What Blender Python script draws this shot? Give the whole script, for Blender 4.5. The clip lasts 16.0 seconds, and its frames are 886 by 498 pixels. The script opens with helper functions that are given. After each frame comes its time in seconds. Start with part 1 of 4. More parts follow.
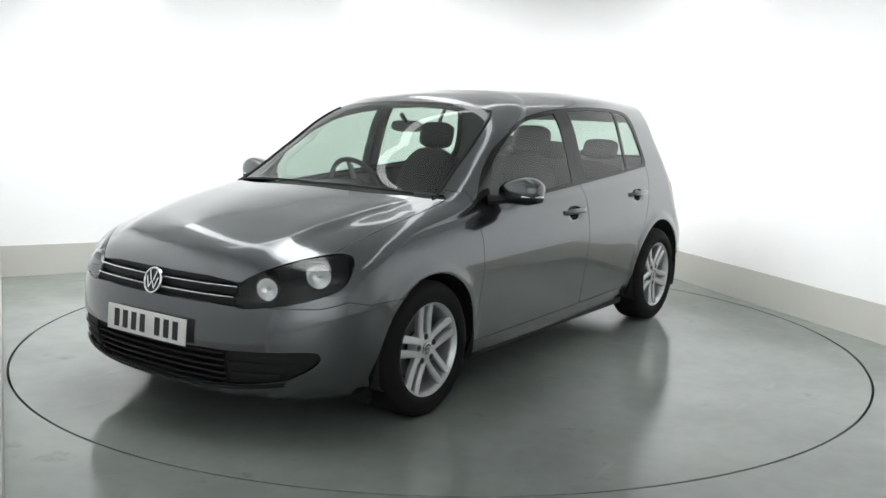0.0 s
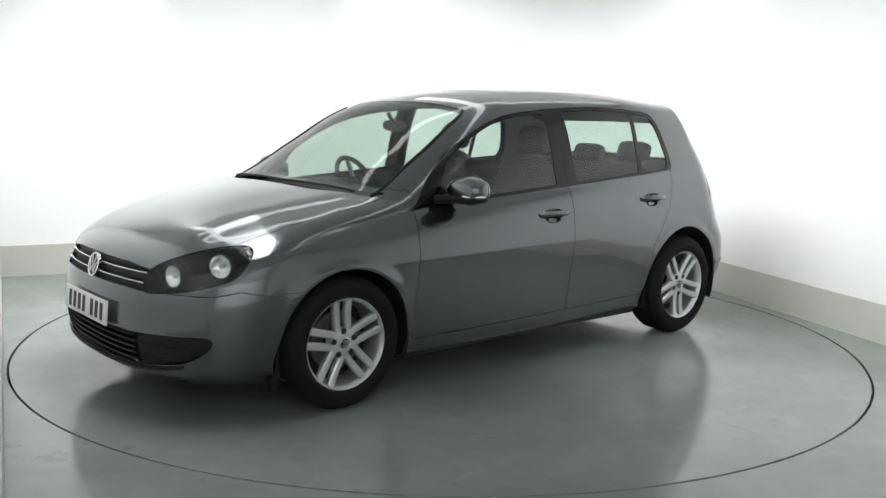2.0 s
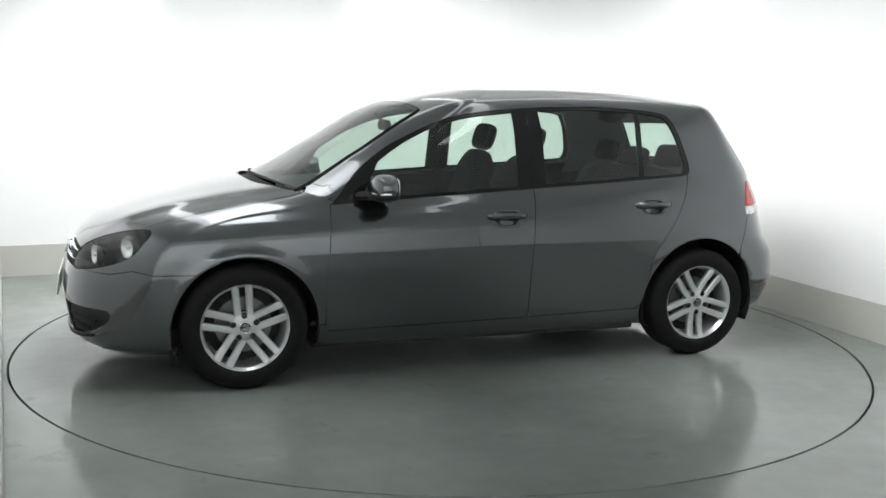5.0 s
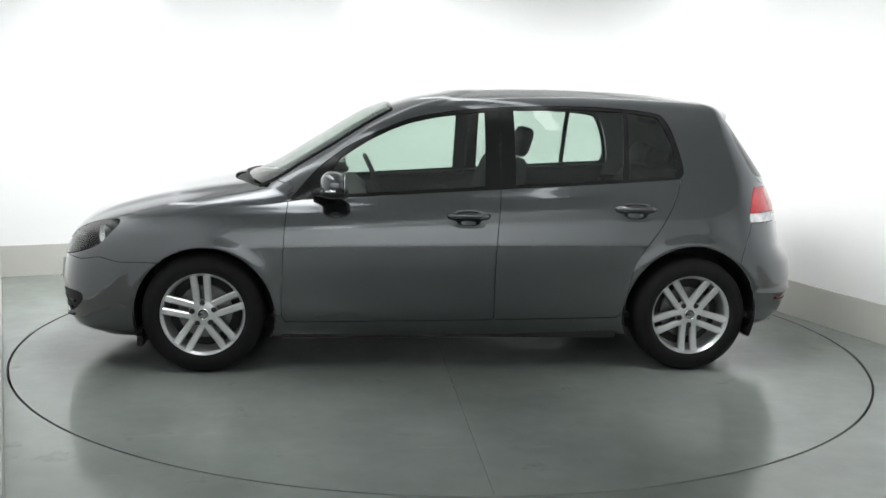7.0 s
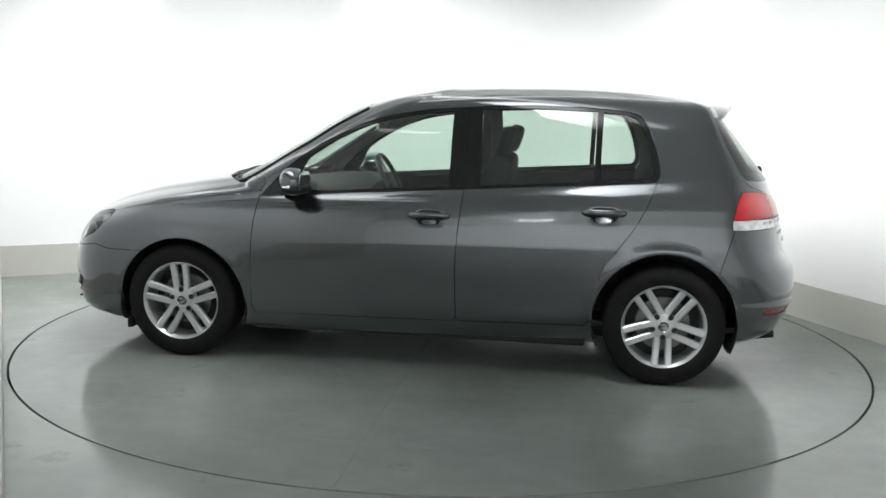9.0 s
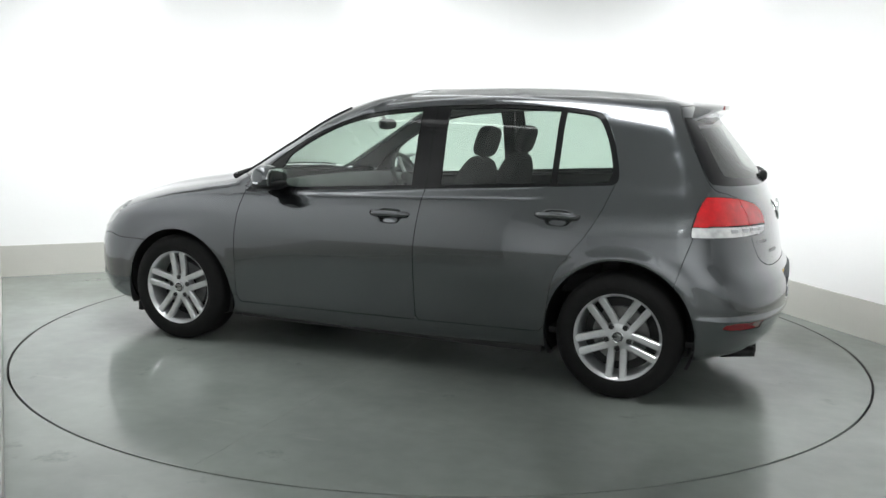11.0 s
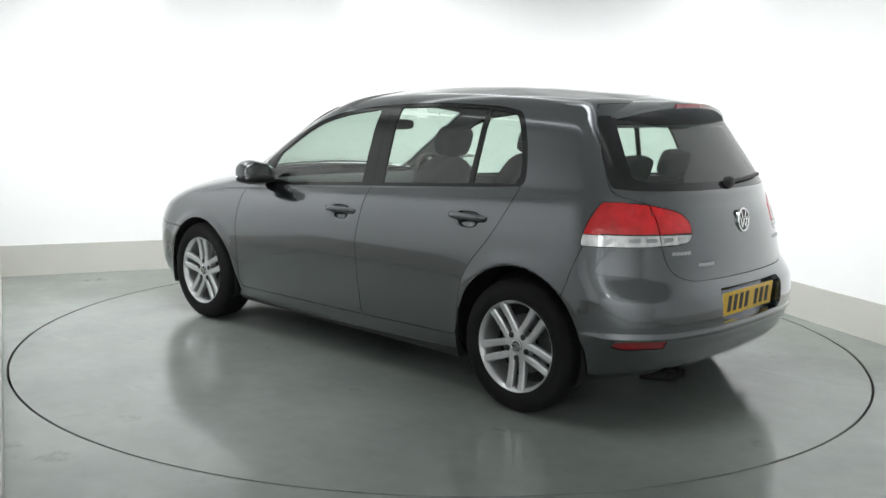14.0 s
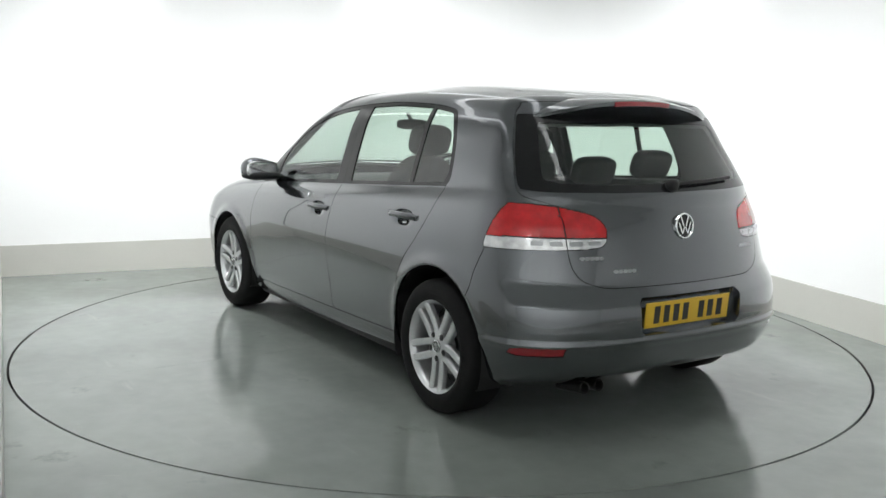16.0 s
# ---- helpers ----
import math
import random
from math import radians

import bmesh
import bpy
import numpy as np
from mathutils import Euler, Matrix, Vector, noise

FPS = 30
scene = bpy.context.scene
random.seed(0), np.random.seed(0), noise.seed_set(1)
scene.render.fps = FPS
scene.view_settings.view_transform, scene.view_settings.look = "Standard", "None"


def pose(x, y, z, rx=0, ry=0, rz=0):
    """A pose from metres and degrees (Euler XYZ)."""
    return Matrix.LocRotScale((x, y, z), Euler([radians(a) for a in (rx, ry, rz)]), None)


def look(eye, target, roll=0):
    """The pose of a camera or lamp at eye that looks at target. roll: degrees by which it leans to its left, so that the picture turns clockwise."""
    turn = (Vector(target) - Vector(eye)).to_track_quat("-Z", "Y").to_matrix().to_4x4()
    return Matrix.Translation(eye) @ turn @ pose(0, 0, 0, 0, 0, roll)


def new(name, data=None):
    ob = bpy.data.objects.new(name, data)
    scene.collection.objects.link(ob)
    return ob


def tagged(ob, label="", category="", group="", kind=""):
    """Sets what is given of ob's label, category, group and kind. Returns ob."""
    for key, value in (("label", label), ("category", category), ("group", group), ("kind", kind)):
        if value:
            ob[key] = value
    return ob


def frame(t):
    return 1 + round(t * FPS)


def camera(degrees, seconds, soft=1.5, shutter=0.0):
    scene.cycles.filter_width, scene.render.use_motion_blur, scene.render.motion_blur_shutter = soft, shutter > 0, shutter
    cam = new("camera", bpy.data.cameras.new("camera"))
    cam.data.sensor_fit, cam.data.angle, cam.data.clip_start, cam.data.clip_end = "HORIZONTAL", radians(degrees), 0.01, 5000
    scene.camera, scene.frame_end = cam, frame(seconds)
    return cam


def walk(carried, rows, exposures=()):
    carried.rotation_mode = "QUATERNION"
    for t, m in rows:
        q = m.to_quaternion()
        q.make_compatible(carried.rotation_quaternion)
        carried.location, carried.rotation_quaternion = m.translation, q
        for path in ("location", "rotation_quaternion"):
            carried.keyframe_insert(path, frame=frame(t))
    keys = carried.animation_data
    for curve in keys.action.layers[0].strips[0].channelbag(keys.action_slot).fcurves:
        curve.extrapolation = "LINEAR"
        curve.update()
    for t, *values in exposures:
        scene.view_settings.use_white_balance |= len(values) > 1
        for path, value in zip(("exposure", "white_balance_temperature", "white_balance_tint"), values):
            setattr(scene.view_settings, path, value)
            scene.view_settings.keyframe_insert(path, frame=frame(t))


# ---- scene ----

# ---- camera ----
EYE = Vector((0.0, -5.565, 1.377))
cam = camera(51.70, 16.0)
CAM_POSE = Matrix.Translation(EYE) @ pose(0, 0, 0, 90 - 8.69, 0, 0.03) @ pose(0, 0, 0, 0, 0, 1.40)
walk(cam, [(0, CAM_POSE), (16, CAM_POSE)])
scene.view_settings.exposure = 0.0

# ---- light ----
world = bpy.data.worlds.new("world")
world.use_nodes = True
scene.world = world
world.node_tree.nodes["Background"].inputs[0].default_value = (0.9, 0.95, 1, 1)
world.node_tree.nodes["Background"].inputs[1].default_value = 0.05


def area_lamp(name, eye, target, sx, sy, watts, color=(0.98, 1.0, 1.0)):
    data = bpy.data.lights.new(name, "AREA")
    data.shape, data.size, data.size_y, data.energy, data.color = "RECTANGLE", sx, sy, watts, color
    ob = new(name, data)
    ob.matrix_world = look(eye, target)
    return tagged(ob, "long ceiling light of the white studio", "light", kind="structure")


# ---- materials ----
def material(name, color, rough=0.5, metal=0.0, spec=0.5, coat=0.0, coat_rough=0.03, var=0.0, scale=8.0, bump=0.0, bump_scale=60.0, transmission=0.0):
    """Principled surface with colour variation at two scales and a fine relief."""
    m = bpy.data.materials.new(name)
    m.use_nodes = True
    nt = m.node_tree
    b = nt.nodes["Principled BSDF"]
    b.inputs["Base Color"].default_value = (*color, 1)
    b.inputs["Roughness"].default_value = rough
    b.inputs["Metallic"].default_value = metal
    b.inputs["Specular IOR Level"].default_value = spec
    b.inputs["Coat Weight"].default_value = coat
    b.inputs["Coat Roughness"].default_value = coat_rough
    b.inputs["Transmission Weight"].default_value = transmission
    if var or bump:
        tc = nt.nodes.new("ShaderNodeTexCoord")
        n1 = nt.nodes.new("ShaderNodeTexNoise")
        n1.inputs["Scale"].default_value, n1.inputs["Detail"].default_value = scale, 6
        n2 = nt.nodes.new("ShaderNodeTexNoise")
        n2.inputs["Scale"].default_value, n2.inputs["Detail"].default_value = bump_scale, 3
        nt.links.new(tc.outputs["Object"], n1.inputs["Vector"])
        nt.links.new(tc.outputs["Object"], n2.inputs["Vector"])
        if var:
            mix = nt.nodes.new("ShaderNodeMix")
            mix.data_type = "RGBA"
            mix.inputs[6].default_value = (*[c * (1 - var) for c in color], 1)
            mix.inputs[7].default_value = (*[min(1, c * (1 + var)) for c in color], 1)
            add = nt.nodes.new("ShaderNodeMath")
            add.operation = "ADD"
            half = nt.nodes.new("ShaderNodeMath")
            half.operation = "MULTIPLY"
            half.inputs[1].default_value = 0.3
            off = nt.nodes.new("ShaderNodeMath")
            off.operation = "MULTIPLY_ADD"
            off.inputs[1].default_value, off.inputs[2].default_value = 1.6, -0.55
            nt.links.new(n2.outputs["Fac"], half.inputs[0])
            nt.links.new(n1.outputs["Fac"], add.inputs[0])
            nt.links.new(half.outputs[0], add.inputs[1])
            nt.links.new(add.outputs[0], off.inputs[0])
            off.use_clamp = True
            nt.links.new(off.outputs[0], mix.inputs[0])
            nt.links.new(mix.outputs[2], b.inputs["Base Color"])
        if bump:
            bp = nt.nodes.new("ShaderNodeBump")
            bp.inputs["Strength"].default_value, bp.inputs["Distance"].default_value = bump, 0.002
            nt.links.new(n2.outputs["Fac"], bp.inputs["Height"])
            nt.links.new(bp.outputs[0], b.inputs["Normal"])
    return m


WALL = material("white_wall_paint", (0.86, 0.86, 0.86), 0.6, var=0.02, scale=1.5, bump=0.05)
BACK = material("end_wall_paint", (0.80, 0.80, 0.80), 0.9, var=0.15, scale=3.0)
CEIL = material("white_ceiling", (0.82, 0.825, 0.825), 0.8, var=0.05, scale=2.0)
PLINTH = material("plinth_paint", (0.52, 0.515, 0.48), 0.45, var=0.04, scale=2.0, bump=0.05)
FLOOR = material("floor_paint", (0.215, 0.238, 0.221), 0.12, var=0.20, scale=1.6, bump=0.13, bump_scale=11)


def patchy_gloss(m, lo, hi, scale):
    """Uneven gloss, as on worn floor paint."""
    nt = m.node_tree
    tc, nz, mr = (nt.nodes.new(t) for t in ("ShaderNodeTexCoord", "ShaderNodeTexNoise", "ShaderNodeMapRange"))
    nz.inputs["Scale"].default_value, nz.inputs["Detail"].default_value, nz.inputs["Roughness"].default_value = scale, 8, 0.6
    mr.inputs["From Min"].default_value, mr.inputs["From Max"].default_value = 0.35, 0.68
    mr.inputs["To Min"].default_value, mr.inputs["To Max"].default_value = lo, hi
    nt.links.new(tc.outputs["Object"], nz.inputs["Vector"])
    nt.links.new(nz.outputs["Fac"], mr.inputs["Value"])
    nt.links.new(mr.outputs[0], nt.nodes["Principled BSDF"].inputs["Roughness"])


patchy_gloss(FLOOR, 0.04, 0.24, 2.2)


def floor_stains(m):
    """Dark blots and pale streaks on the floor paint."""
    nt = m.node_tree
    b = nt.nodes["Principled BSDF"]
    source = b.inputs["Base Color"].links[0].from_socket
    tc = nt.nodes.new("ShaderNodeTexCoord")
    for stretch, scale, lo, hi, tint, amount in (((1, 1, 1), 3.1, 0.63, 0.74, (0.07, 0.08, 0.072), 0.55), ((0.35, 1.6, 1), 5.0, 0.62, 0.78, (0.36, 0.37, 0.35), 0.35)):
        mp, nz, mr, mix = (nt.nodes.new(t) for t in ("ShaderNodeMapping", "ShaderNodeTexNoise", "ShaderNodeMapRange", "ShaderNodeMix"))
        mp.inputs["Scale"].default_value = stretch
        nz.inputs["Scale"].default_value, nz.inputs["Detail"].default_value, nz.inputs["Roughness"].default_value = scale, 9, 0.62
        mr.inputs["From Min"].default_value, mr.inputs["From Max"].default_value, mr.inputs["To Max"].default_value = lo, hi, amount
        mix.data_type = "RGBA"
        mix.inputs[7].default_value = (*tint, 1)
        nt.links.new(tc.outputs["Object"], mp.inputs["Vector"])
        nt.links.new(mp.outputs[0], nz.inputs["Vector"])
        nt.links.new(nz.outputs["Fac"], mr.inputs["Value"])
        nt.links.new(mr.outputs[0], mix.inputs[0])
        nt.links.new(source, mix.inputs[6])
        source = mix.outputs[2]
    nt.links.new(source, b.inputs["Base Color"])


floor_stains(FLOOR)
FLOOR.node_tree.nodes["Principled BSDF"].inputs["IOR"].default_value = 1.48
DARK = material("black_rubber", (0.012, 0.012, 0.012), 0.6)
PAINT = material("grey_metallic_paint", (0.110, 0.117, 0.125), 0.18, metal=0.9, spec=0.4, coat=1.0, coat_rough=0.008)
PAINT.node_tree.nodes["Principled BSDF"].inputs["Coat IOR"].default_value = 1.6


# ---- mesh helpers ----
def mesh_object(name, bm, mat, parent=None, smooth=True, angle=35):
    me = bpy.data.meshes.new(name)
    bm.to_mesh(me)
    bm.free()
    mats = mat if isinstance(mat, (list, tuple)) else [mat]
    for m in mats:
        me.materials.append(m)
    if smooth:
        me.shade_smooth()
        me.set_sharp_from_angle(angle=radians(angle))
    ob = new(name, me)
    ob.parent = parent
    return ob


def part(name, bm, mat, parent, label="", smooth=True, angle=35):
    """One mesh object under a thing or a part."""
    ob = mesh_object(name, bm, mat, parent, smooth, angle)
    return tagged(ob, label) if label else ob


def box(bm, x0, x1, y0, y1, z0, z1, bevel=0.0, m=None):
    r = bmesh.ops.create_cube(bm, size=1)
    vs = r["verts"]
    bmesh.ops.scale(bm, vec=(x1 - x0, y1 - y0, z1 - z0), verts=vs)
    bmesh.ops.translate(bm, vec=((x0 + x1) / 2, (y0 + y1) / 2, (z0 + z1) / 2), verts=vs)
    if bevel:
        es = list({e for v in vs for e in v.link_edges})
        o = bmesh.ops.bevel(bm, geom=es, offset=bevel, segments=2, affect="EDGES", profile=0.6)
        vs = list({v for f in o["faces"] for v in f.verts} | {v for v in vs if v.is_valid})
    if m is not None:
        bmesh.ops.transform(bm, matrix=m, verts=vs)
    return vs


# ---- room: a white booth that stands askew to the view ----
TOP = 2.78
CORNERS = [Vector(p) for p in ((-3.448, 1.441), (1.392, 3.783), (3.22, -1.39), (4.90, -6.15), (-3.5, -8.0), (-2.75, -3.78), (-1.268, -3.059))]
NAMES = ("wall_north", "wall_east", "wall_east_far", "wall_south", "wall_west_far", "wall_west_step", "wall_west")


def slab(bm, p0, p1, z0, z1, inner, outer, ends=(0, 0)):
    """A slab along the line p0-p1 of the floor plan; inner and outer are offsets to the right of the line."""
    d = (p1 - p0).normalized()
    n = Vector((d.y, -d.x))
    a, b = p0 - d * ends[0], p1 + d * ends[1]
    q = [a + n * inner, b + n * inner, b - n * outer, a - n * outer]
    vs = [bm.verts.new((p.x, p.y, z)) for z in (z0, z1) for p in q]
    for f in ((3, 2, 1, 0), (4, 5, 6, 7), (0, 1, 5, 4), (1, 2, 6, 5), (2, 3, 7, 6), (3, 0, 4, 7)):
        bm.faces.new([vs[k] for k in f])


def strip(bm, pts, z0, z1, inner, outer):
    """A wall-like band along a line of the floor plan with the room on its right."""
    rows = []
    for k, p in enumerate(pts):
        d = (pts[min(k + 1, len(pts) - 1)] - pts[max(k - 1, 0)]).normalized()
        n = Vector((d.y, -d.x))
        a, b = p + n * inner, p - n * outer
        rows.append([bm.verts.new((a.x, a.y, z0)), bm.verts.new((a.x, a.y, z1)), bm.verts.new((b.x, b.y, z1)), bm.verts.new((b.x, b.y, z0))])
    for r0, r1 in zip(rows, rows[1:]):
        for k in range(4):
            bm.faces.new((r0[k], r0[(k + 1) % 4], r1[(k + 1) % 4], r1[k]))
    bm.faces.new(rows[0])
    bm.faces.new(rows[-1][::-1])


BEND = 0.9   # radius of the rounding added between the two back walls; bright light drowns their edge
for k, nm in enumerate(NAMES):
    p0, p1 = CORNERS[k], CORNERS[(k + 1) % 7]
    d = (p1 - p0).normalized()
    pts = [p0 + d * (BEND if k == 1 else 0), p1 - d * (BEND if k == 0 else 0)]
    lines = [(nm, pts)]
    if k == 0:
        e = (CORNERS[2] - p1).normalized()
        a, c = pts[1], p1 + e * BEND
        lines.append(("wall_corner", [a * (1 - u) ** 2 + p1 * 2 * u * (1 - u) + c * u * u for u in (i / 16 for i in range(17))]))
    for name, line in lines:
        bm = bmesh.new()
        strip(bm, line, 0, TOP, -0.012, 0.2)
        white = k != 3
        tagged(mesh_object(name, bm, WALL if white else BACK), "plain white painted wall of the car photo booth" if white else "plain white wall behind the camera", "wall", kind="structure")
        if not white:
            continue
        bm = bmesh.new()
        strip(bm, line, 0.0, 0.243, 0.004, 0.010)
        tagged(mesh_object("baseboard_" + name[5:], bm, PLINTH), "cream painted plinth board along the wall's foot", "baseboard", kind="structure")

bm = bmesh.new()
bmesh.ops.create_grid(bm, x_segments=2, y_segments=2, size=9.5)
for v in bm.verts:
    v.co.z = TOP
    v.co.y -= 2
tagged(mesh_object("ceiling", bm, CEIL, smooth=False), "plain white ceiling of the car photo booth", "ceiling", kind="structure")

TABLE_R = 2.448
SPIN0, SPIN_RATE = 234.73, -6.955


def ring_floor(name, r0, r1, z, mat, square=False, n=192):
    """A flat annulus, or a disc when r0 is 0, at height z; with square its outer edge is a large square."""
    bm = bmesh.new()
    inner = [bm.verts.new((r0 * math.cos(a), r0 * math.sin(a), z)) for a in (2 * math.pi * k / n for k in range(n))]
    outer = []
    for k in range(n):
        a = 2 * math.pi * k / n
        c, s2 = math.cos(a), math.sin(a)
        r = r1 / max(abs(c), abs(s2)) if square else r1
        outer.append(bm.verts.new((r * c, r * s2, z)))
    for k in range(n):
        j = (k + 1) % n
        bm.faces.new((inner[k], outer[k], outer[j], inner[j]))
    return bm


bm = ring_floor("floor", TABLE_R + 0.006, 10.0, 0.0, FLOOR, True)
tagged(mesh_object("floor", bm, FLOOR, smooth=False), "glossy grey-green painted concrete studio floor", "floor", kind="structure")
bm = ring_floor("pit", 0.0001, TABLE_R + 0.05, -0.03, DARK)
tagged(mesh_object("turntable_pit", bm, DARK, smooth=False), "dark pit under the turntable gap", "pit", kind="structure")
bm = bmesh.new()
rim = [(TABLE_R - 0.020, 0.0), (TABLE_R - 0.0065, 0.0), (TABLE_R - 0.0055, -0.002), (TABLE_R - 0.0055, -0.025), (TABLE_R - 0.020, -0.025)]
rows = [[bm.verts.new((r * math.cos(a), r * math.sin(a), z)) for a in (2 * math.pi * k / 192 for k in range(192))] for r, z in rim]
for r0, r1 in zip(rows, rows[1:] + rows[:1]):
    for k in range(192):
        bm.faces.new((r0[k], r0[(k + 1) % 192], r1[(k + 1) % 192], r1[k]))
bmesh.ops.recalc_face_normals(bm, faces=bm.faces)
turntable = tagged(mesh_object("turntable", bm, FLOOR), "round grey-green painted turntable flush with the floor", "turntable")
SEAM_X = 0.05
for lo, hi in ((-TABLE_R, SEAM_X - 0.0006), (SEAM_X + 0.0006, TABLE_R)):   # two plates that meet in a fine seam
    bm = bmesh.new()
    r = TABLE_R - 0.0202
    ring_pts = [(r * math.cos(a), r * math.sin(a)) for a in (2 * math.pi * k / 384 for k in range(384))]
    inside_pts = [p for p in ring_pts if lo < p[0] < hi]
    cut = hi if hi < 1 else lo
    yy = math.sqrt(r * r - cut * cut)
    outline = sorted(inside_pts + [(cut, yy), (cut, -yy)], key=lambda p: math.atan2(p[1], p[0] - (lo + hi) / 2))
    vs = [bm.verts.new((x, y, 0)) for x, y in outline]
    f = bm.faces.new(vs)
    ex = bmesh.ops.extrude_face_region(bm, geom=[f])
    for v in ex["geom"]:
        if isinstance(v, bmesh.types.BMVert):
            v.co.z = -0.024
    bmesh.ops.recalc_face_normals(bm, faces=bm.faces)
    plate = mesh_object("plate", bm, FLOOR, turntable, smooth=False)

# ---- car body surface: a stack of rings, each from the nose round the side to the tail ----
NA, NS = 40, 140


def ring(front, side, rear, zs, slim=0.0):
    """front: x at the nose, depth of its rounding, half width where it ends, fullness; side: half width amidships;
    rear: x at the tail, depth, half width, fullness; zs: heights at the nose, front corner, middle, rear corner and tail."""
    xf, cf, wf, nf = front
    xr, cr, wr, nr = rear
    zf, zfc, zm, zrc, zr = zs
    pts = []

    def arc(x0, c, w, n, sign):
        raw = []
        for k in range(400):
            f = math.pi / 2 * k / 399
            raw.append((x0 - sign * c + sign * c * max(0, math.cos(f)) ** (2 / n), w * math.sin(f) ** (2 / n)))
        ln = [0.0]
        for p, q in zip(raw, raw[1:]):
            ln.append(ln[-1] + math.hypot(q[0] - p[0], q[1] - p[1]))
        t = np.linspace(0, ln[-1], NA)
        return list(zip(np.interp(t, ln, [p[0] for p in raw]), np.interp(t, ln, [p[1] for p in raw])))

    fa, ra = arc(xf, cf, wf, nf, 1), arc(xr, cr, wr, nr, -1)[::-1]
    for k, (x, y) in enumerate(fa):
        u = k / (NA - 1)
        pts.append((x, y, zf + (zfc - zf) * u * u))
    xa, xb = xf - cf, xr + cr
    for k in range(1, NS):
        u = k / NS
        l0, l1, l2 = (1 - u) * (1 - 2 * u), 4 * u * (1 - u), u * (2 * u - 1)
        pts.append((xa + (xb - xa) * u, wf * l0 + side * l1 + wr * l2, zfc * l0 + zm * l1 + zrc * l2))
    for k, (x, y) in enumerate(ra):
        u = 1 - k / (NA - 1)
        pts.append((x, y, zr + (zrc - zr) * u * u))
    return np.array(pts)


RINGS = [
    ring((2.02, 0.46, 0.76, 2.5), 0.79, (-1.85, 0.30, 0.76, 2.6), (0.165, 0.175, 0.175, 0.205, 0.235)),
    ring((2.09, 0.47, 0.80, 2.5), 0.812, (-1.94, 0.34, 0.80, 2.6), (0.20, 0.215, 0.20, 0.245, 0.272)),
    ring((2.125, 0.48, 0.836, 2.5), 0.840, (-2.00, 0.38, 0.835, 2.6), (0.30, 0.30, 0.29, 0.33, 0.36)),
    ring((2.135, 0.50, 0.862, 2.45), 0.864, (-2.035, 0.42, 0.86, 2.5), (0.42, 0.44, 0.44, 0.46, 0.49)),
    ring((2.125, 0.50, 0.873, 2.4), 0.885, (-2.030, 0.44, 0.868, 2.4), (0.52, 0.56, 0.58, 0.59, 0.58)),
    ring((2.105, 0.50, 0.868, 2.35), 0.893, (-1.978, 0.44, 0.865, 2.3), (0.60, 0.65, 0.68, 0.70, 0.655)),
    ring((2.06, 0.50, 0.852, 2.25), 0.878, (-1.958, 0.44, 0.845, 2.25), (0.69, 0.735, 0.775, 0.81, 0.78)),
    ring((1.95, 0.50, 0.825, 2.15), 0.860, (-1.936, 0.42, 0.825, 2.2), (0.780, 0.797, 0.845, 0.89, 0.89)),
    ring((1.73, 0.46, 0.808, 2.2), 0.846, (-1.914, 0.40, 0.808, 2.15), (0.866, 0.838, 0.885, 0.945, 0.945)),
    ring((1.41, 0.44, 0.804, 2.5), 0.830, (-1.893, 0.38, 0.790, 2.15), (0.944, 0.871, 0.925, 0.995, 0.985)),
    ring((1.085, 0.33, 0.790, 3.3), 0.800, (-1.877, 0.36, 0.765, 2.2), (1.006, 0.905, 0.972, 1.050, 1.025)),
    ring((0.745, 0.25, 0.735, 3.4), 0.745, (-1.752, 0.29, 0.715, 2.4), (1.203, 1.097, 1.165, 1.19, 1.18)),
    ring((0.425, 0.22, 0.665, 3.2), 0.675, (-1.605, 0.18, 0.655, 2.5), (1.388, 1.303, 1.355, 1.348, 1.350)),
    ring((0.27, 0.18, 0.615, 2.8), 0.625, (-1.545, 0.15, 0.61, 2.8), (1.442, 1.388, 1.424, 1.412, 1.416)),
    ring((0.05, 0.16, 0.42, 2.4), 0.44, (-1.46, 0.15, 0.42, 2.6), (1.486, 1.470, 1.486, 1.466, 1.456)),
    ring((-0.10, 0.16, 0.0001, 2.2), 0.0001, (-1.40, 0.16, 0.0001, 2.2), (1.497, 1.503, 1.508, 1.484, 1.470)),
]


CREASE = {3: 0.5, 4: 0.5, 5: 0.9, 10: 0.5}   # rings along which the surface has an edge


def spline_levels(rings):
    """Smooth curves across the stack of rings, with tangents limited so that they do not overshoot."""
    P = np.array(rings)
    n = len(P)
    step = np.sqrt(((P[1:] - P[:-1]) ** 2).sum(-1)).mean(1)
    t = np.concatenate([[0], np.cumsum(step)])
    sec = (P[1:] - P[:-1]) / step[:, None, None]
    T = np.zeros_like(P)
    T[0], T[-1] = sec[0], sec[-1]
    for k in range(1, n - 1):
        T[k] = (sec[k - 1] * step[k] + sec[k] * step[k - 1]) / (step[k] + step[k - 1])
    out = []
    for k in range(n - 1):
        m = max(3, int(round(step[k] / 0.013)))
        for j in range(m + (1 if k == n - 2 else 0)):
            u, h = j / m, step[k]
            t0 = T[k] + (sec[k] - T[k]) * CREASE.get(k, 0)
            t1 = T[k + 1] + (sec[k] - T[k + 1]) * CREASE.get(k + 1, 0)
            out.append(P[k] * (2 * u ** 3 - 3 * u ** 2 + 1) + t0 * h * (u ** 3 - 2 * u ** 2 + u)
                       + P[k + 1] * (3 * u ** 2 - 2 * u ** 3) + t1 * h * (u ** 3 - u ** 2))
    return np.array(out)


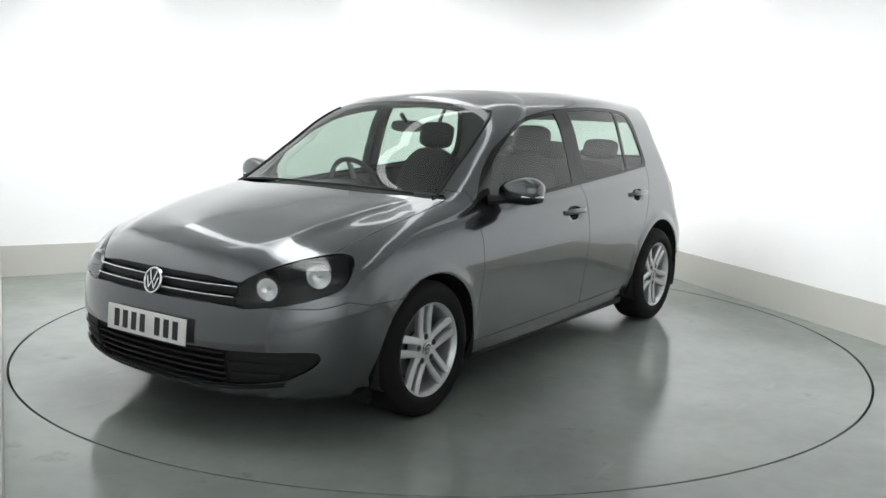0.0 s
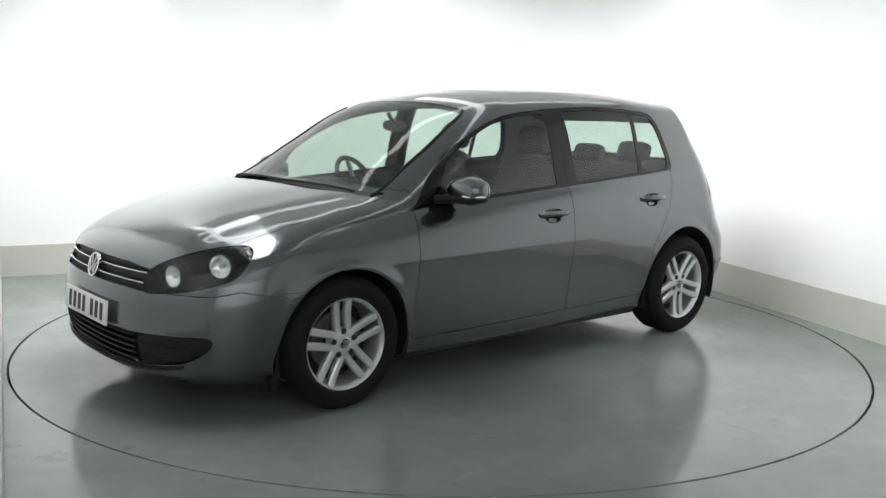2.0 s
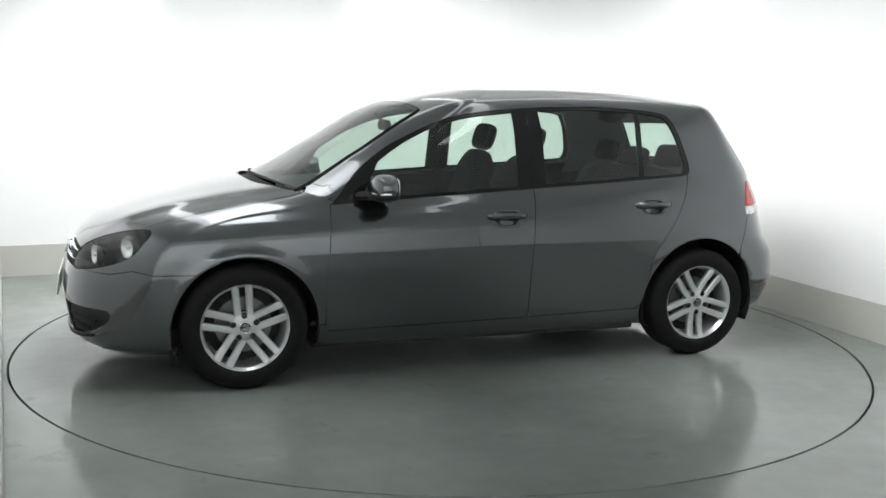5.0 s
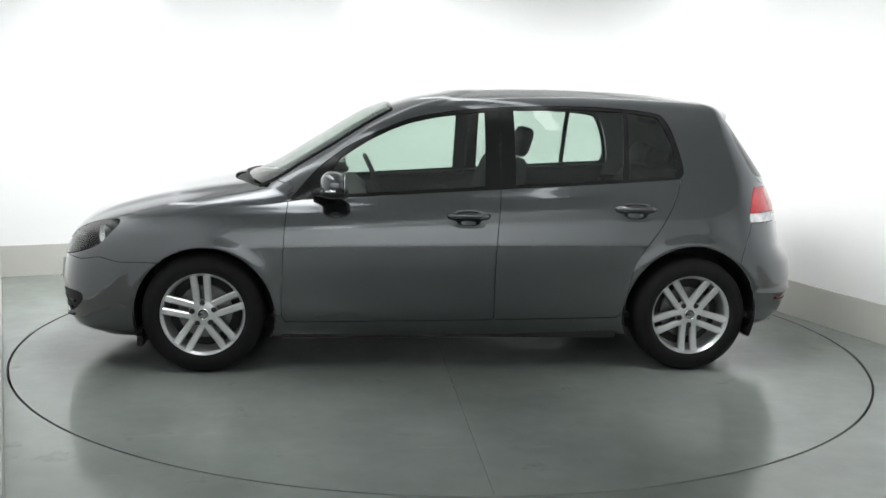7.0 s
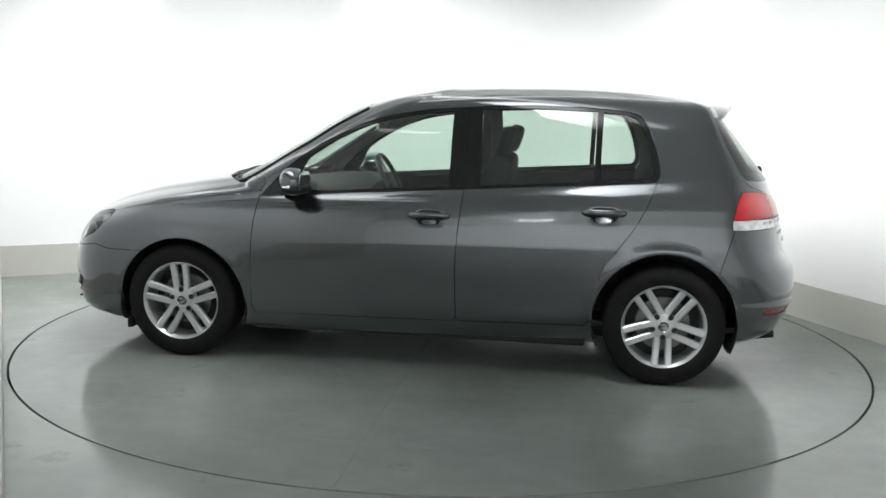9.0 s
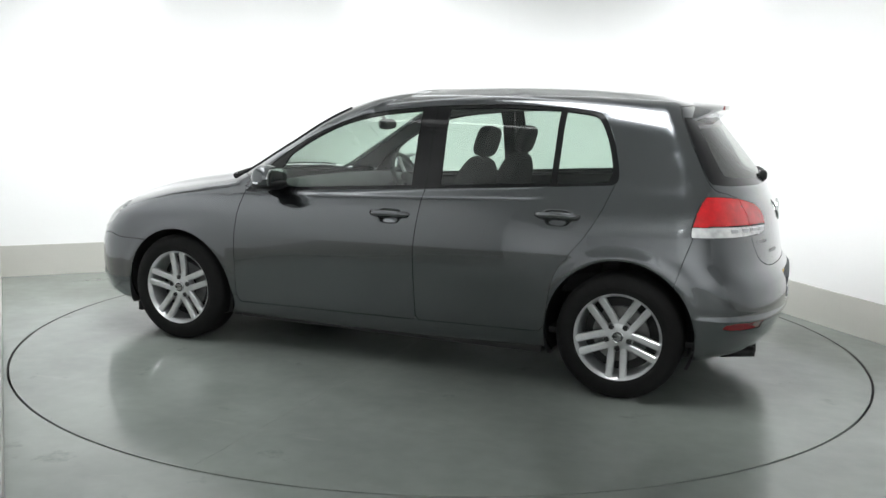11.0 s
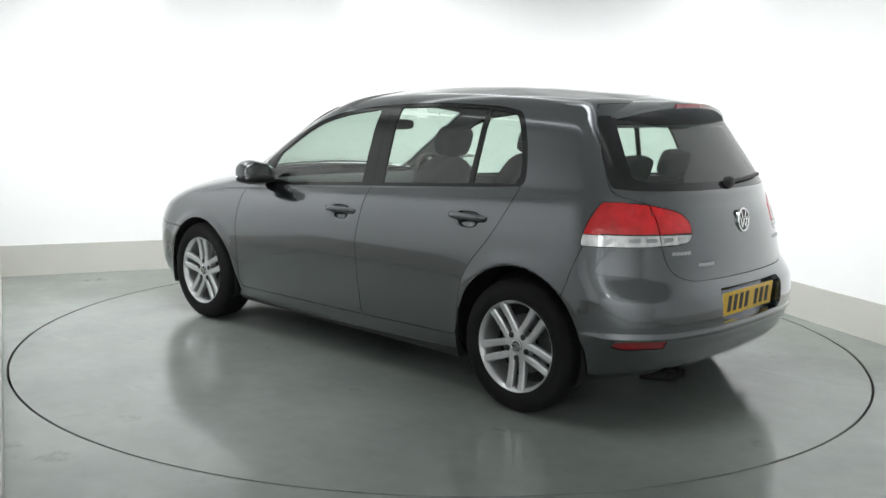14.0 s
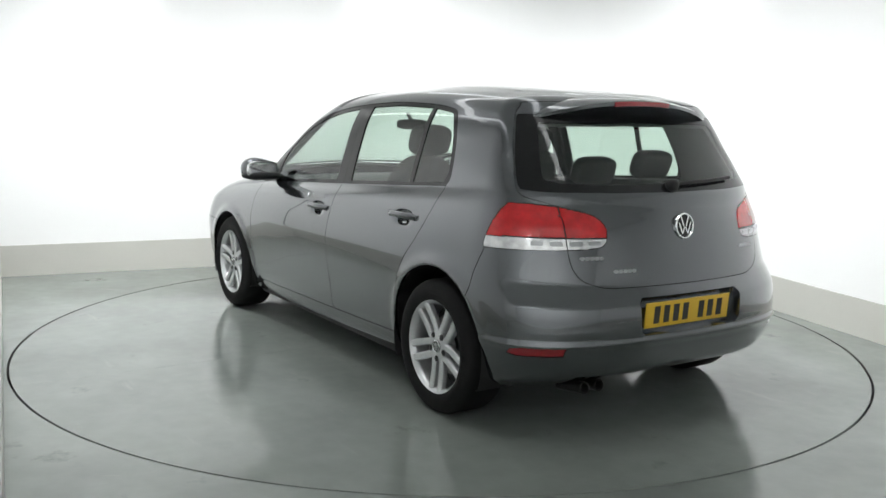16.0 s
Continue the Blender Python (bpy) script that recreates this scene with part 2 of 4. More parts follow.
SURF = spline_levels(RINGS)
SURF[:, 0, 1] = 0
SURF[:, -1, 1] = 0
SURF[-1, :, 1] = 0
ARCH = ((1.282, 0.302, 0.352), (-1.286, 0.322, 0.360))   # x, z and radius of the wheel openings
for ax, az, ar in ARCH:   # flared lips round the wheel openings
    rr = np.hypot(SURF[..., 0] - ax, SURF[..., 2] - az)
    SURF[..., 1] += np.where(SURF[..., 1] > 0.6, 0.011 * np.exp(-((rr - ar - 0.012) / 0.030) ** 2), 0)
ridge_y = np.interp(SURF[..., 0], [1.05, 1.95], [0.600, 0.475])   # raised crease along each side of the hood
off_y = SURF[..., 1] - ridge_y
SURF[..., 2] += np.where((SURF[..., 0] > 0.98) & (SURF[..., 2] > 0.70), np.interp(SURF[..., 0], [0.98, 1.15, 1.80, 2.02], [0.0, 0.009, 0.009, 0.0])
                         * np.exp(-(off_y / np.where(off_y < 0, 0.13, 0.036)) ** 2), 0)
tail = np.clip((-1.55 - SURF[..., 0]) / 0.2, 0, 1) * 0.011 * np.exp(-((SURF[..., 2] - 0.425) / 0.016) ** 2)   # lip round the rear bumper
reach = np.hypot(SURF[..., 0] + 1.2, SURF[..., 1])
SURF[..., 1] += tail * SURF[..., 1] / reach
SURF[..., 0] += tail * (SURF[..., 0] + 1.2) / reach
HANDLES = ((-0.068, 0.829, 0.868), (-0.962, 0.875, 0.852))   # middle of the door handles
for hx, hz, hy in HANDLES:   # finger cups behind the handles
    SURF[..., 1] -= np.where(SURF[..., 1] > 0.6, 0.020 * np.exp(-((SURF[..., 0] - hx) / 0.052) ** 4 - ((SURF[..., 2] - hz + 0.012) / 0.030) ** 4), 0)


def surface_bmesh():
    bm = bmesh.new()
    rows = [[bm.verts.new(p) for p in r] for r in SURF]
    for a, b in zip(rows, rows[1:]):
        for k in range(len(a) - 1):
            try:
                bm.faces.new((a[k + 1], a[k], b[k], b[k + 1]))
            except ValueError:
                pass
    bmesh.ops.remove_doubles(bm, verts=bm.verts, dist=0.0005)
    return bm

# ---- cutting the surface into panels ----
def smooth_path(pts, n=5, closed=False):
    """A Catmull-Rom curve through the points."""
    P = [Vector(p) for p in pts]
    out, m = [], len(P)
    for k in range(m if closed else m - 1):
        a, b, c, d = ((P[(k + j) % m] for j in (-1, 0, 1, 2)) if closed else (P[max(0, k - 1)], P[k], P[k + 1], P[min(m - 1, k + 2)]))
        for j in range(n):
            u = j / n
            out.append(0.5 * (2 * b + (c - a) * u + (2 * a - 5 * b + 4 * c - d) * u * u + (3 * b - a - 3 * c + d) * u ** 3))
    if not closed:
        out.append(P[-1])
    return [tuple(p) for p in out]


AXES = {"side": (0, 2), "front": (1, 2), "rear": (1, 2), "top": (0, 1)}


def facing(view, c, n):
    if view == "side":
        return c.y > 0.4 and n.y > 0.08
    if view == "front":
        return c.x > 1.5 and n.x > 0.02
    if view == "rear":
        return c.x < -1.35 and n.x < -0.02
    return n.z > 0.1 and c.z > 0.62


def cut_path(bm, view, pts, closed=True):
    i, j = AXES[view]
    lo = (min(p[0] for p in pts) - 0.03, min(p[1] for p in pts) - 0.03)
    hi = (max(p[0] for p in pts) + 0.03, max(p[1] for p in pts) + 0.03)
    cand = {}

    def note(f):
        if facing(view, f.calc_center_median(), f.normal):
            vx, vy = [v.co[i] for v in f.verts], [v.co[j] for v in f.verts]
            cand[f] = (min(vx), max(vx), min(vy), max(vy))

    for f in bm.faces:
        c = f.verts[0].co
        if lo[0] < c[i] < hi[0] and lo[1] < c[j] < hi[1]:
            note(f)
    for p, q in zip(pts, pts[1:] + (pts[:1] if closed else [])):
        x0, x1 = min(p[0], q[0]) - 1e-4, max(p[0], q[0]) + 1e-4
        y0, y1 = min(p[1], q[1]) - 1e-4, max(p[1], q[1]) + 1e-4
        if (x1 - x0) + (y1 - y0) < 5e-4:
            continue
        pick = [f for f, (u0, u1, v0, v1) in cand.items() if u1 > x0 and u0 < x1 and v1 > y0 and v0 < y1]
        if not pick:
            continue
        co, no = Vector((0, 0, 0)), Vector((0, 0, 0))
        co[i], co[j] = p
        no[i], no[j] = q[1] - p[1], -(q[0] - p[0])
        geom = list({v for f in pick for v in f.verts} | {e for f in pick for e in f.edges}) + pick
        r = bmesh.ops.bisect_plane(bm, geom=geom, dist=2e-5, plane_co=co, plane_no=no.normalized())
        for f in pick:
            cand.pop(f, None)
        again = {f for f in pick if f.is_valid}
        for e in r["geom_cut"]:
            again.update(e.link_faces)
        for f in again:
            note(f)


def inside(x, y, poly):
    r, k = False, len(poly) - 1
    for n in range(len(poly)):
        (xa, ya), (xb, yb) = poly[n], poly[k]
        if (ya > y) != (yb > y) and x < (xb - xa) * (y - ya) / (yb - ya) + xa:
            r = not r
        k = n
    return r


# outlines, in metres of the car: x forward, y to its left, z up
WINDOW_AREA = smooth_path([(0.856, 0.893), (0.311, 0.931), (-0.246, 0.968), (-0.891, 1.010), (-1.190, 1.032)], 3)[:-1] + smooth_path(
    [(-1.190, 1.032), (-1.232, 1.050), (-1.232, 1.116), (-1.190, 1.262), (-1.142, 1.352), (-1.085, 1.380), (-0.913, 1.398), (-0.603, 1.406),
     (-0.295, 1.394), (0.009, 1.366), (0.25, 1.316), (0.487, 1.212), (0.606, 1.141), (0.723, 1.046), (0.856, 0.893)], 4)[:-1]
GLASS_FRONT = [(0.70, 0.922), (0.30, 0.949), (-0.160, 0.981)] + smooth_path([(-0.162, 1.366), (0.1, 1.334), (0.30, 1.277), (0.48, 1.190), (0.600, 1.108)], 4)
GLASS_REAR = [(-0.325, 0.990), (-0.905, 1.028), (-0.912, 1.382), (-0.60, 1.390), (-0.318, 1.379)]
GLASS_QUARTER = [(-0.936, 1.030), (-1.185, 1.046)] + smooth_path([(-1.203, 1.080), (-1.200, 1.131), (-1.165, 1.250), (-1.120, 1.335), (-1.08, 1.362), (-0.944, 1.379)], 4)
DOOR_FRONT = smooth_path([(0.861, 0.90), (0.878, 0.714), (0.893, 0.45), (0.893, 0.30)], 4) + [(0.875, 0.262), (-0.200, 0.275), (-0.218, 0.29)] + smooth_path([(-0.218, 0.30), (-0.215, 0.64), (-0.243, 0.972)], 3)
DOOR_REAR = smooth_path([(-0.243, 0.972), (-0.215, 0.64), (-0.218, 0.30)], 3) + [(-0.235, 0.276), (-0.885, 0.288)] + smooth_path(
    [(-0.915, 0.32), (-0.930, 0.41), (-0.964, 0.585), (-1.040, 0.700), (-1.109, 0.791), (-1.180, 0.920), (-1.222, 1.034)], 4)
HEADLIGHT = smooth_path([(0.455, 0.582), (0.458, 0.660), (0.529, 0.714), (0.630, 0.758), (0.720, 0.779), (0.772, 0.766), (0.805, 0.730), (0.814, 0.680), (0.794, 0.640), (0.72, 0.606), (0.611, 0.581), (0.50, 0.568)], 4, True)
GRILLE_UPPER = [(-0.05, 0.580), (0.30, 0.578), (0.452, 0.572), (0.452, 0.662), (0.30, 0.676), (-0.05, 0.680)]
GRILLE_LOWER = [(-0.05, 0.238), (0.30, 0.243), (0.425, 0.250), (0.425, 0.392), (0.25, 0.390), (-0.05, 0.388)]
FOG_PANEL = [(0.425, 0.250)] + smooth_path([(0.55, 0.262), (0.66, 0.285), (0.735, 0.325), (0.772, 0.365), (0.770, 0.398), (0.735, 0.405)], 4) + [(0.425, 0.392)]
HOOD_REAR = [(0.975, 0.712), (1.065, 0.620), (1.150, 0.450), (1.190, 0.250), (1.200, 0.0), (1.200, -0.05)]
SCREEN_BASE = [(1.120, -0.05), (1.120, 0.0), (1.112, 0.250), (1.080, 0.450), (1.030, 0.600), (1.004, 0.650)]
HOOD = [(2.3, -0.05), (2.3, 0.60)] + smooth_path([(1.80, 0.700), (1.62, 0.722), (1.40, 0.728), (1.15, 0.726), (0.98, 0.714)], 4) + smooth_path(HOOD_REAR, 4)
COWL = smooth_path(HOOD_REAR, 4) + smooth_path(SCREEN_BASE, 4) + [(0.96, 0.69)]
SCREEN_SIDE = [(0.985, 0.655), (0.815, 0.626), (0.646, 0.606), (0.480, 0.580), (0.375, 0.553)]
SCREEN = smooth_path(SCREEN_BASE, 4) + smooth_path(SCREEN_SIDE, 3) + smooth_path([(0.318, 0.520), (0.332, 0.388), (0.352, 0.10), (0.354, -0.05)], 4)
TAIL_LAMP = [(1.0, 0.994), (0.714, 0.997)] + smooth_path([(0.69, 0.997), (0.585, 0.984), (0.470, 0.957), (0.425, 0.925), (0.412, 0.890), (0.420, 0.845), (0.450, 0.822), (0.524, 0.814), (0.60, 0.812)], 4) + [(1.0, 0.809)]
TAIL_EDGE = smooth_path([(-1.612, 0.78), (-1.598, 0.83), (-1.606, 0.89), (-1.628, 0.965), (-1.66, 1.02)], 4)
GATE = [(-0.05, 0.652), (0.40, 0.654)] + smooth_path([(0.454, 0.658), (0.534, 0.685), (0.575, 0.735), (0.588, 0.815), (0.590, 0.90), (0.585, 0.985)], 4) + smooth_path([(0.66, 1.010), (0.712, 1.045), (0.675, 1.19), (0.625, 1.335), (0.575, 1.40), (0.50, 1.418), (-0.05, 1.432)], 4)
REAR_WINDOW = [(-0.05, 1.040), (0.30, 1.041), (0.62, 1.046)] + smooth_path([(0.682, 1.052), (0.704, 1.070), (0.672, 1.19), (0.622, 1.33), (0.600, 1.362)], 3) + [(-0.05, 1.366)]
REAR_GLASS = [(-0.05, 1.072), (0.30, 1.074), (0.55, 1.080)] + smooth_path([(0.60, 1.088), (0.612, 1.110), (0.590, 1.19), (0.548, 1.31), (0.53, 1.328)], 3) + [(-0.05, 1.336)]
REFLECTOR = [(0.645, 0.386), (0.800, 0.384), (0.822, 0.392), (0.822, 0.412), (0.800, 0.420), (0.645, 0.420)]
PLATE_RECESS = [(-0.05, 0.455), (0.28, 0.455), (0.305, 0.475), (0.312, 0.590), (0.29, 0.612), (-0.05, 0.612)]
BUMPER_FRONT = [(1.25, 0.576), (1.70, 0.578), (1.80, 0.60), (1.90, 0.578), (2.3, 0.574)]
BUMPER_REAR = [(-1.612, 0.815), (-1.575, 0.70), (-1.535, 0.56), (-1.50, 0.45)]

half = surface_bmesh()
bmesh.ops.recalc_face_normals(half, faces=half.faces)
if sum(f.normal.y * f.calc_area() for f in half.faces) < 0:
    bmesh.ops.reverse_faces(half, faces=half.faces)


def circle(cx, cz, r, n=72):
    return [(cx + r * math.cos(2 * math.pi * k / n), cz + r * math.sin(2 * math.pi * k / n)) for k in range(n)]


for view, path, closed in (("side", circle(*ARCH[0]), True), ("side", circle(*ARCH[1]), True), ("side", WINDOW_AREA, True), ("side", GLASS_FRONT, True),
                           ("side", GLASS_REAR, True), ("side", GLASS_QUARTER, True), ("side", DOOR_FRONT, True), ("side", DOOR_REAR, True),
                           ("front", HEADLIGHT, True), ("front", GRILLE_UPPER, True), ("front", GRILLE_LOWER, True), ("front", FOG_PANEL, True),
                           ("top", HOOD, True), ("top", COWL, True), ("top", SCREEN, True), ("rear", TAIL_LAMP, True), ("side", TAIL_EDGE, False), ("rear", GATE, True),
                           ("rear", REAR_WINDOW, True), ("rear", REAR_GLASS, True), ("rear", REFLECTOR, True), ("rear", PLATE_RECESS, True),
                           ("side", BUMPER_FRONT, False), ("front", [(-0.05, 0.576), (0.9, 0.576)], False), ("side", BUMPER_REAR, False),
                           ("rear", [(0.40, 0.812), (1.0, 0.812)], False), ("rear", [(0.40, 0.858), (1.0, 0.862)], False), ("rear", [(0.588, 0.80), (0.588, 1.0)], False)):
    cut_path(half, view, path, closed)
bmesh.ops.remove_doubles(half, verts=half.verts, dist=0.00004)
bmesh.ops.dissolve_degenerate(half, edges=half.edges, dist=0.00003)
half.normal_update()


def line_x(path, z):
    """The x of a rising or falling side-view line at the height z."""
    pts = sorted((p[1], p[0]) for p in path)
    return float(np.interp(z, [p[0] for p in pts], [p[1] for p in pts]))


def region_of(f):
    c, n = f.calc_center_median(), f.normal
    side, front, rear, top = (facing(v, c, n) for v in ("side", "front", "rear", "top"))
    if c.y > 0.5:
        for ax, az, ar in ARCH:
            if math.hypot(c.x - ax, c.z - az) < ar:
                return "none"
    if side and inside(c.x, c.z, WINDOW_AREA):
        for nm, path in (("glass_front", GLASS_FRONT), ("glass_rear", GLASS_REAR), ("glass_quarter", GLASS_QUARTER)):
            if inside(c.x, c.z, path):
                return nm
        return "trim_front" if c.x > -0.245 else "trim_rear"
    if front:
        for nm, path in (("headlight", HEADLIGHT), ("grille_upper", GRILLE_UPPER), ("grille_lower", GRILLE_LOWER), ("fog_panel", FOG_PANEL)):
            if inside(c.y, c.z, path):
                return nm
    if rear:
        if inside(c.y, c.z, TAIL_LAMP) and c.x < line_x(TAIL_EDGE, c.z):
            s = "_gate" if c.y < 0.588 else "_body"
            return ("lamp_clear" if c.z < (0.858 + (c.y - 0.4) * 0.0067) else "lamp_red") + s
        if inside(c.y, c.z, REAR_WINDOW) and c.z > 1.0:
            return "rear_glass" if inside(c.y, c.z, REAR_GLASS) else "rear_frame"
        if inside(c.y, c.z, REFLECTOR):
            return "reflector"
        if inside(c.y, c.z, PLATE_RECESS):
            return "plate_recess"
        if inside(c.y, c.z, GATE) and c.x < -1.42:
            return "gate"
    if top and c.x > 0.2:
        if inside(c.x, c.y, SCREEN) and c.z > 0.96:
            return "screen"
        if inside(c.x, c.y, COWL) and c.x > 0.9:
            return "cowl"
        if inside(c.x, c.y, HOOD) and c.z > 0.665:
            return "hood"
    if side:
        if inside(c.x, c.z, DOOR_FRONT):
            return "door_front"
        if inside(c.x, c.z, DOOR_REAR):
            return "door_rear"
    if c.x > 1.2 and c.z < np.interp(c.x, [p[0] for p in BUMPER_FRONT], [p[1] for p in BUMPER_FRONT]):
        return "bumper_front"
    if c.x < -1.4 and c.z < 0.814 and c.x < line_x(BUMPER_REAR, c.z):
        return "bumper_rear"
    if 0.85 < c.x and c.z > 0.3:
        return "fender" if c.z < 0.985 and c.y > 0.3 else "shell"
    return "shell"


REGION = {}
for f in half.faces:
    REGION.setdefault(region_of(f), []).append(f)
VNORM = {v: v.normal.copy() for v in half.verts}


def panel(regions, sides=(1,), gap=0.0018, flange=0.014, push=0.0, weld=True):
    """A mesh of some regions, on the left (1), the right (-1) or both; its free edges are drawn in by the gap and turned inwards."""
    bm = bmesh.new()
    faces = [f for r in regions for f in REGION.get(r, [])]
    for sg in sides:
        made = {}
        for f in faces:
            vs = []
            for v in f.verts:
                if v not in made:
                    p = v.co - VNORM[v] * push
                    made[v] = bm.verts.new((p.x, p.y * sg, p.z))
                vs.append(made[v])
            try:
                bm.faces.new(vs if sg > 0 else vs[::-1])
            except ValueError:
                pass
    if len(sides) == 2 and weld:
        bmesh.ops.remove_doubles(bm, verts=[v for v in bm.verts if abs(v.co.y) < 0.001], dist=0.0008)
    bm.normal_update()
    if gap or flange:
        move, nor = {}, {}
        edges = [e for e in bm.edges if e.is_boundary and not (all(abs(v.co.y) < 0.001 for v in e.verts))]
        for e in edges:
            f = e.link_faces[0]
            d = (e.verts[1].co - e.verts[0].co).normalized()
            inward = f.normal.cross(d)
            if inward.dot(f.calc_center_median() - e.verts[0].co) < 0:
                inward = -inward
            for v in e.verts:
                move[v] = move.get(v, Vector()) + inward
                nor[v] = v.normal.copy()
        for v, d in move.items():
            if d.length > 1e-6:
                v.co += d.normalized() * gap
        if flange:
            r = bmesh.ops.extrude_edge_only(bm, edges=edges)
            base = {}
            for v in r["geom"]:
                if isinstance(v, bmesh.types.BMVert):
                    near = min((e.other_vert(v) for e in v.link_edges if e.other_vert(v) in nor), key=lambda o: (o.co - v.co).length, default=None)
                    if near is not None:
                        base[v] = near
            for v, o in base.items():
                v.co = o.co - nor[o] * flange
    return bm

# ---- car materials ----
def glass_material(name, tint, gloss=0.095):
    m = bpy.data.materials.new(name)
    m.use_nodes = True
    nt = m.node_tree
    nt.nodes.remove(nt.nodes["Principled BSDF"])
    lw, pw, ma, tr, gl, mix = (nt.nodes.new(t) for t in ("ShaderNodeLayerWeight", "ShaderNodeMath", "ShaderNodeMath", "ShaderNodeBsdfTransparent", "ShaderNodeBsdfGlossy", "ShaderNodeMixShader"))
    pw.operation, pw.inputs[1].default_value = "POWER", 5.0
    ma.operation, ma.inputs[1].default_value, ma.inputs[2].default_value = "MULTIPLY_ADD", 0.90, gloss
    lw.inputs["Blend"].default_value = 0.5
    tr.inputs[0].default_value = (*tint, 1)
    gl.inputs["Roughness"].default_value = 0.0
    nt.links.new(lw.outputs["Facing"], pw.inputs[0])
    nt.links.new(pw.outputs[0], ma.inputs[0])
    nt.links.new(ma.outputs[0], mix.inputs[0])
    nt.links.new(tr.outputs[0], mix.inputs[1])
    nt.links.new(gl.outputs[0], mix.inputs[2])
    nt.links.new(mix.outputs[0], nt.nodes["Material Output"].inputs[0])
    return m


GLASS = glass_material("tinted_window_glass", (0.68, 0.775, 0.715))
LENS = glass_material("clear_lamp_lens", (0.96, 0.97, 0.97), 0.045)
TRIM = material("black_gloss_trim", (0.010, 0.010, 0.011), 0.15, spec=0.4)
PLASTIC = material("black_grained_plastic", (0.010, 0.0105, 0.011), 0.55, spec=0.3, var=0.15, scale=40, bump=0.15, bump_scale=900)
TYRE = material("tyre_rubber", (0.010, 0.010, 0.010), 0.8, spec=0.2, var=0.2, scale=25, bump=0.2, bump_scale=300)
ALLOY = material("silver_alloy", (0.60, 0.61, 0.62), 0.30, metal=0.7, coat=0.5, var=0.05, scale=30)
STEEL = material("grey_brake_steel", (0.20, 0.20, 0.20), 0.4, metal=0.9, var=0.2, scale=40)
PIPE = material("dark_pipe_steel", (0.045, 0.044, 0.043), 0.4, metal=0.8, var=0.3, scale=40)
CHROME = material("chrome", (0.85, 0.86, 0.87), 0.06, metal=1.0)
LAMP_GREY = material("lamp_housing_grey", (0.032, 0.033, 0.035), 0.25, metal=0.5)
BOWL = material("bright_reflector", (0.93, 0.94, 0.95), 0.22, metal=0.7, coat=0.6, var=0.12, scale=70)
RED = material("red_lamp_plastic", (0.62, 0.012, 0.018), 0.16, coat=0.6, var=0.25, scale=22)
RED_DARK = material("dark_red_reflector", (0.26, 0.008, 0.014), 0.2, coat=1.0)
CLEAR = material("clear_lamp_plastic", (0.74, 0.74, 0.74), 0.15, metal=0.45, coat=1.0, var=0.3, scale=28)
AMBER = material("amber_lamp_plastic", (0.45, 0.30, 0.16), 0.2, coat=1.0)
PLATE_WHITE = material("white_plate", (0.78, 0.78, 0.76), 0.35, var=0.03, scale=20)
PLATE_YELLOW = material("yellow_plate", (0.72, 0.46, 0.035), 0.35, var=0.05, scale=20)
INK = material("black_print", (0.015, 0.015, 0.015), 0.5)
CLOTH = material("dark_seat_cloth", (0.022, 0.023, 0.024), 0.9, var=0.15, scale=30)
CABIN = material("dark_cabin_plastic", (0.030, 0.031, 0.032), 0.6, var=0.12, scale=30)
LINING = material("grey_headliner", (0.16, 0.165, 0.165), 0.9, var=0.08, scale=60)
SILVER_TRIM = material("satin_silver_trim", (0.45, 0.46, 0.47), 0.3, metal=0.8)

from mathutils.bvhtree import BVHTree
BODY_TREE = BVHTree.FromBMesh(half)


def on_body(view, a, b):
    """The place and normal of the body at (y, z) seen from the front or rear, at (x, z) from the side, or (x, y) from above; left half only."""
    o, d = {"front": ((4, a, b), (-1, 0, 0)), "rear": ((-4, a, b), (1, 0, 0)), "side": ((a, 4, b), (0, -1, 0)), "top": ((a, b, 4), (0, 0, -1))}[view]
    p, n, _, _ = BODY_TREE.ray_cast(Vector(o), Vector(d))
    return p, n


def front_at(y, z, out=0.0):
    p, n = on_body("front", max(abs(y), 0.004), z)
    return Vector((p.x + out, y, z))


def rear_at(y, z, out=0.0):
    p, n = on_body("rear", max(abs(y), 0.004), z)
    return Vector((p.x - out, y, z))


def sweep(bm, pts, section, up=Vector((0, 0, 1)), scale=None):
    """A rod along pts with a closed 2D section (across, up)."""
    rows = []
    for k, p in enumerate(pts):
        d = (Vector(pts[min(k + 1, len(pts) - 1)]) - Vector(pts[max(k - 1, 0)])).normalized()
        across = d.cross(up).normalized()
        u = across.cross(d).normalized()
        s = 1 if scale is None else scale[k]
        rows.append([bm.verts.new(Vector(p) + across * a * s + u * b * s) for a, b in section])
    n = len(section)
    for r0, r1 in zip(rows, rows[1:]):
        for k in range(n):
            bm.faces.new((r0[k], r0[(k + 1) % n], r1[(k + 1) % n], r1[k]))
    bm.faces.new(rows[0][::-1])
    bm.faces.new(rows[-1])


def oval(w, h, n=10):
    return [(w / 2 * math.cos(2 * math.pi * k / n), h / 2 * math.sin(2 * math.pi * k / n)) for k in range(n)]


def lathe(bm, profile, m=Matrix(), n=64, closed=False):
    """Turns (radius, height) pairs round z."""
    rows = [[bm.verts.new(m @ Vector((r * math.cos(a), r * math.sin(a), h))) for a in (2 * math.pi * k / n for k in range(n))] for r, h in profile]
    for r0, r1 in zip(rows, rows[1:] + (rows[:1] if closed else [])):
        for k in range(n):
            bm.faces.new((r0[k], r0[(k + 1) % n], r1[(k + 1) % n], r1[k]))
    return rows


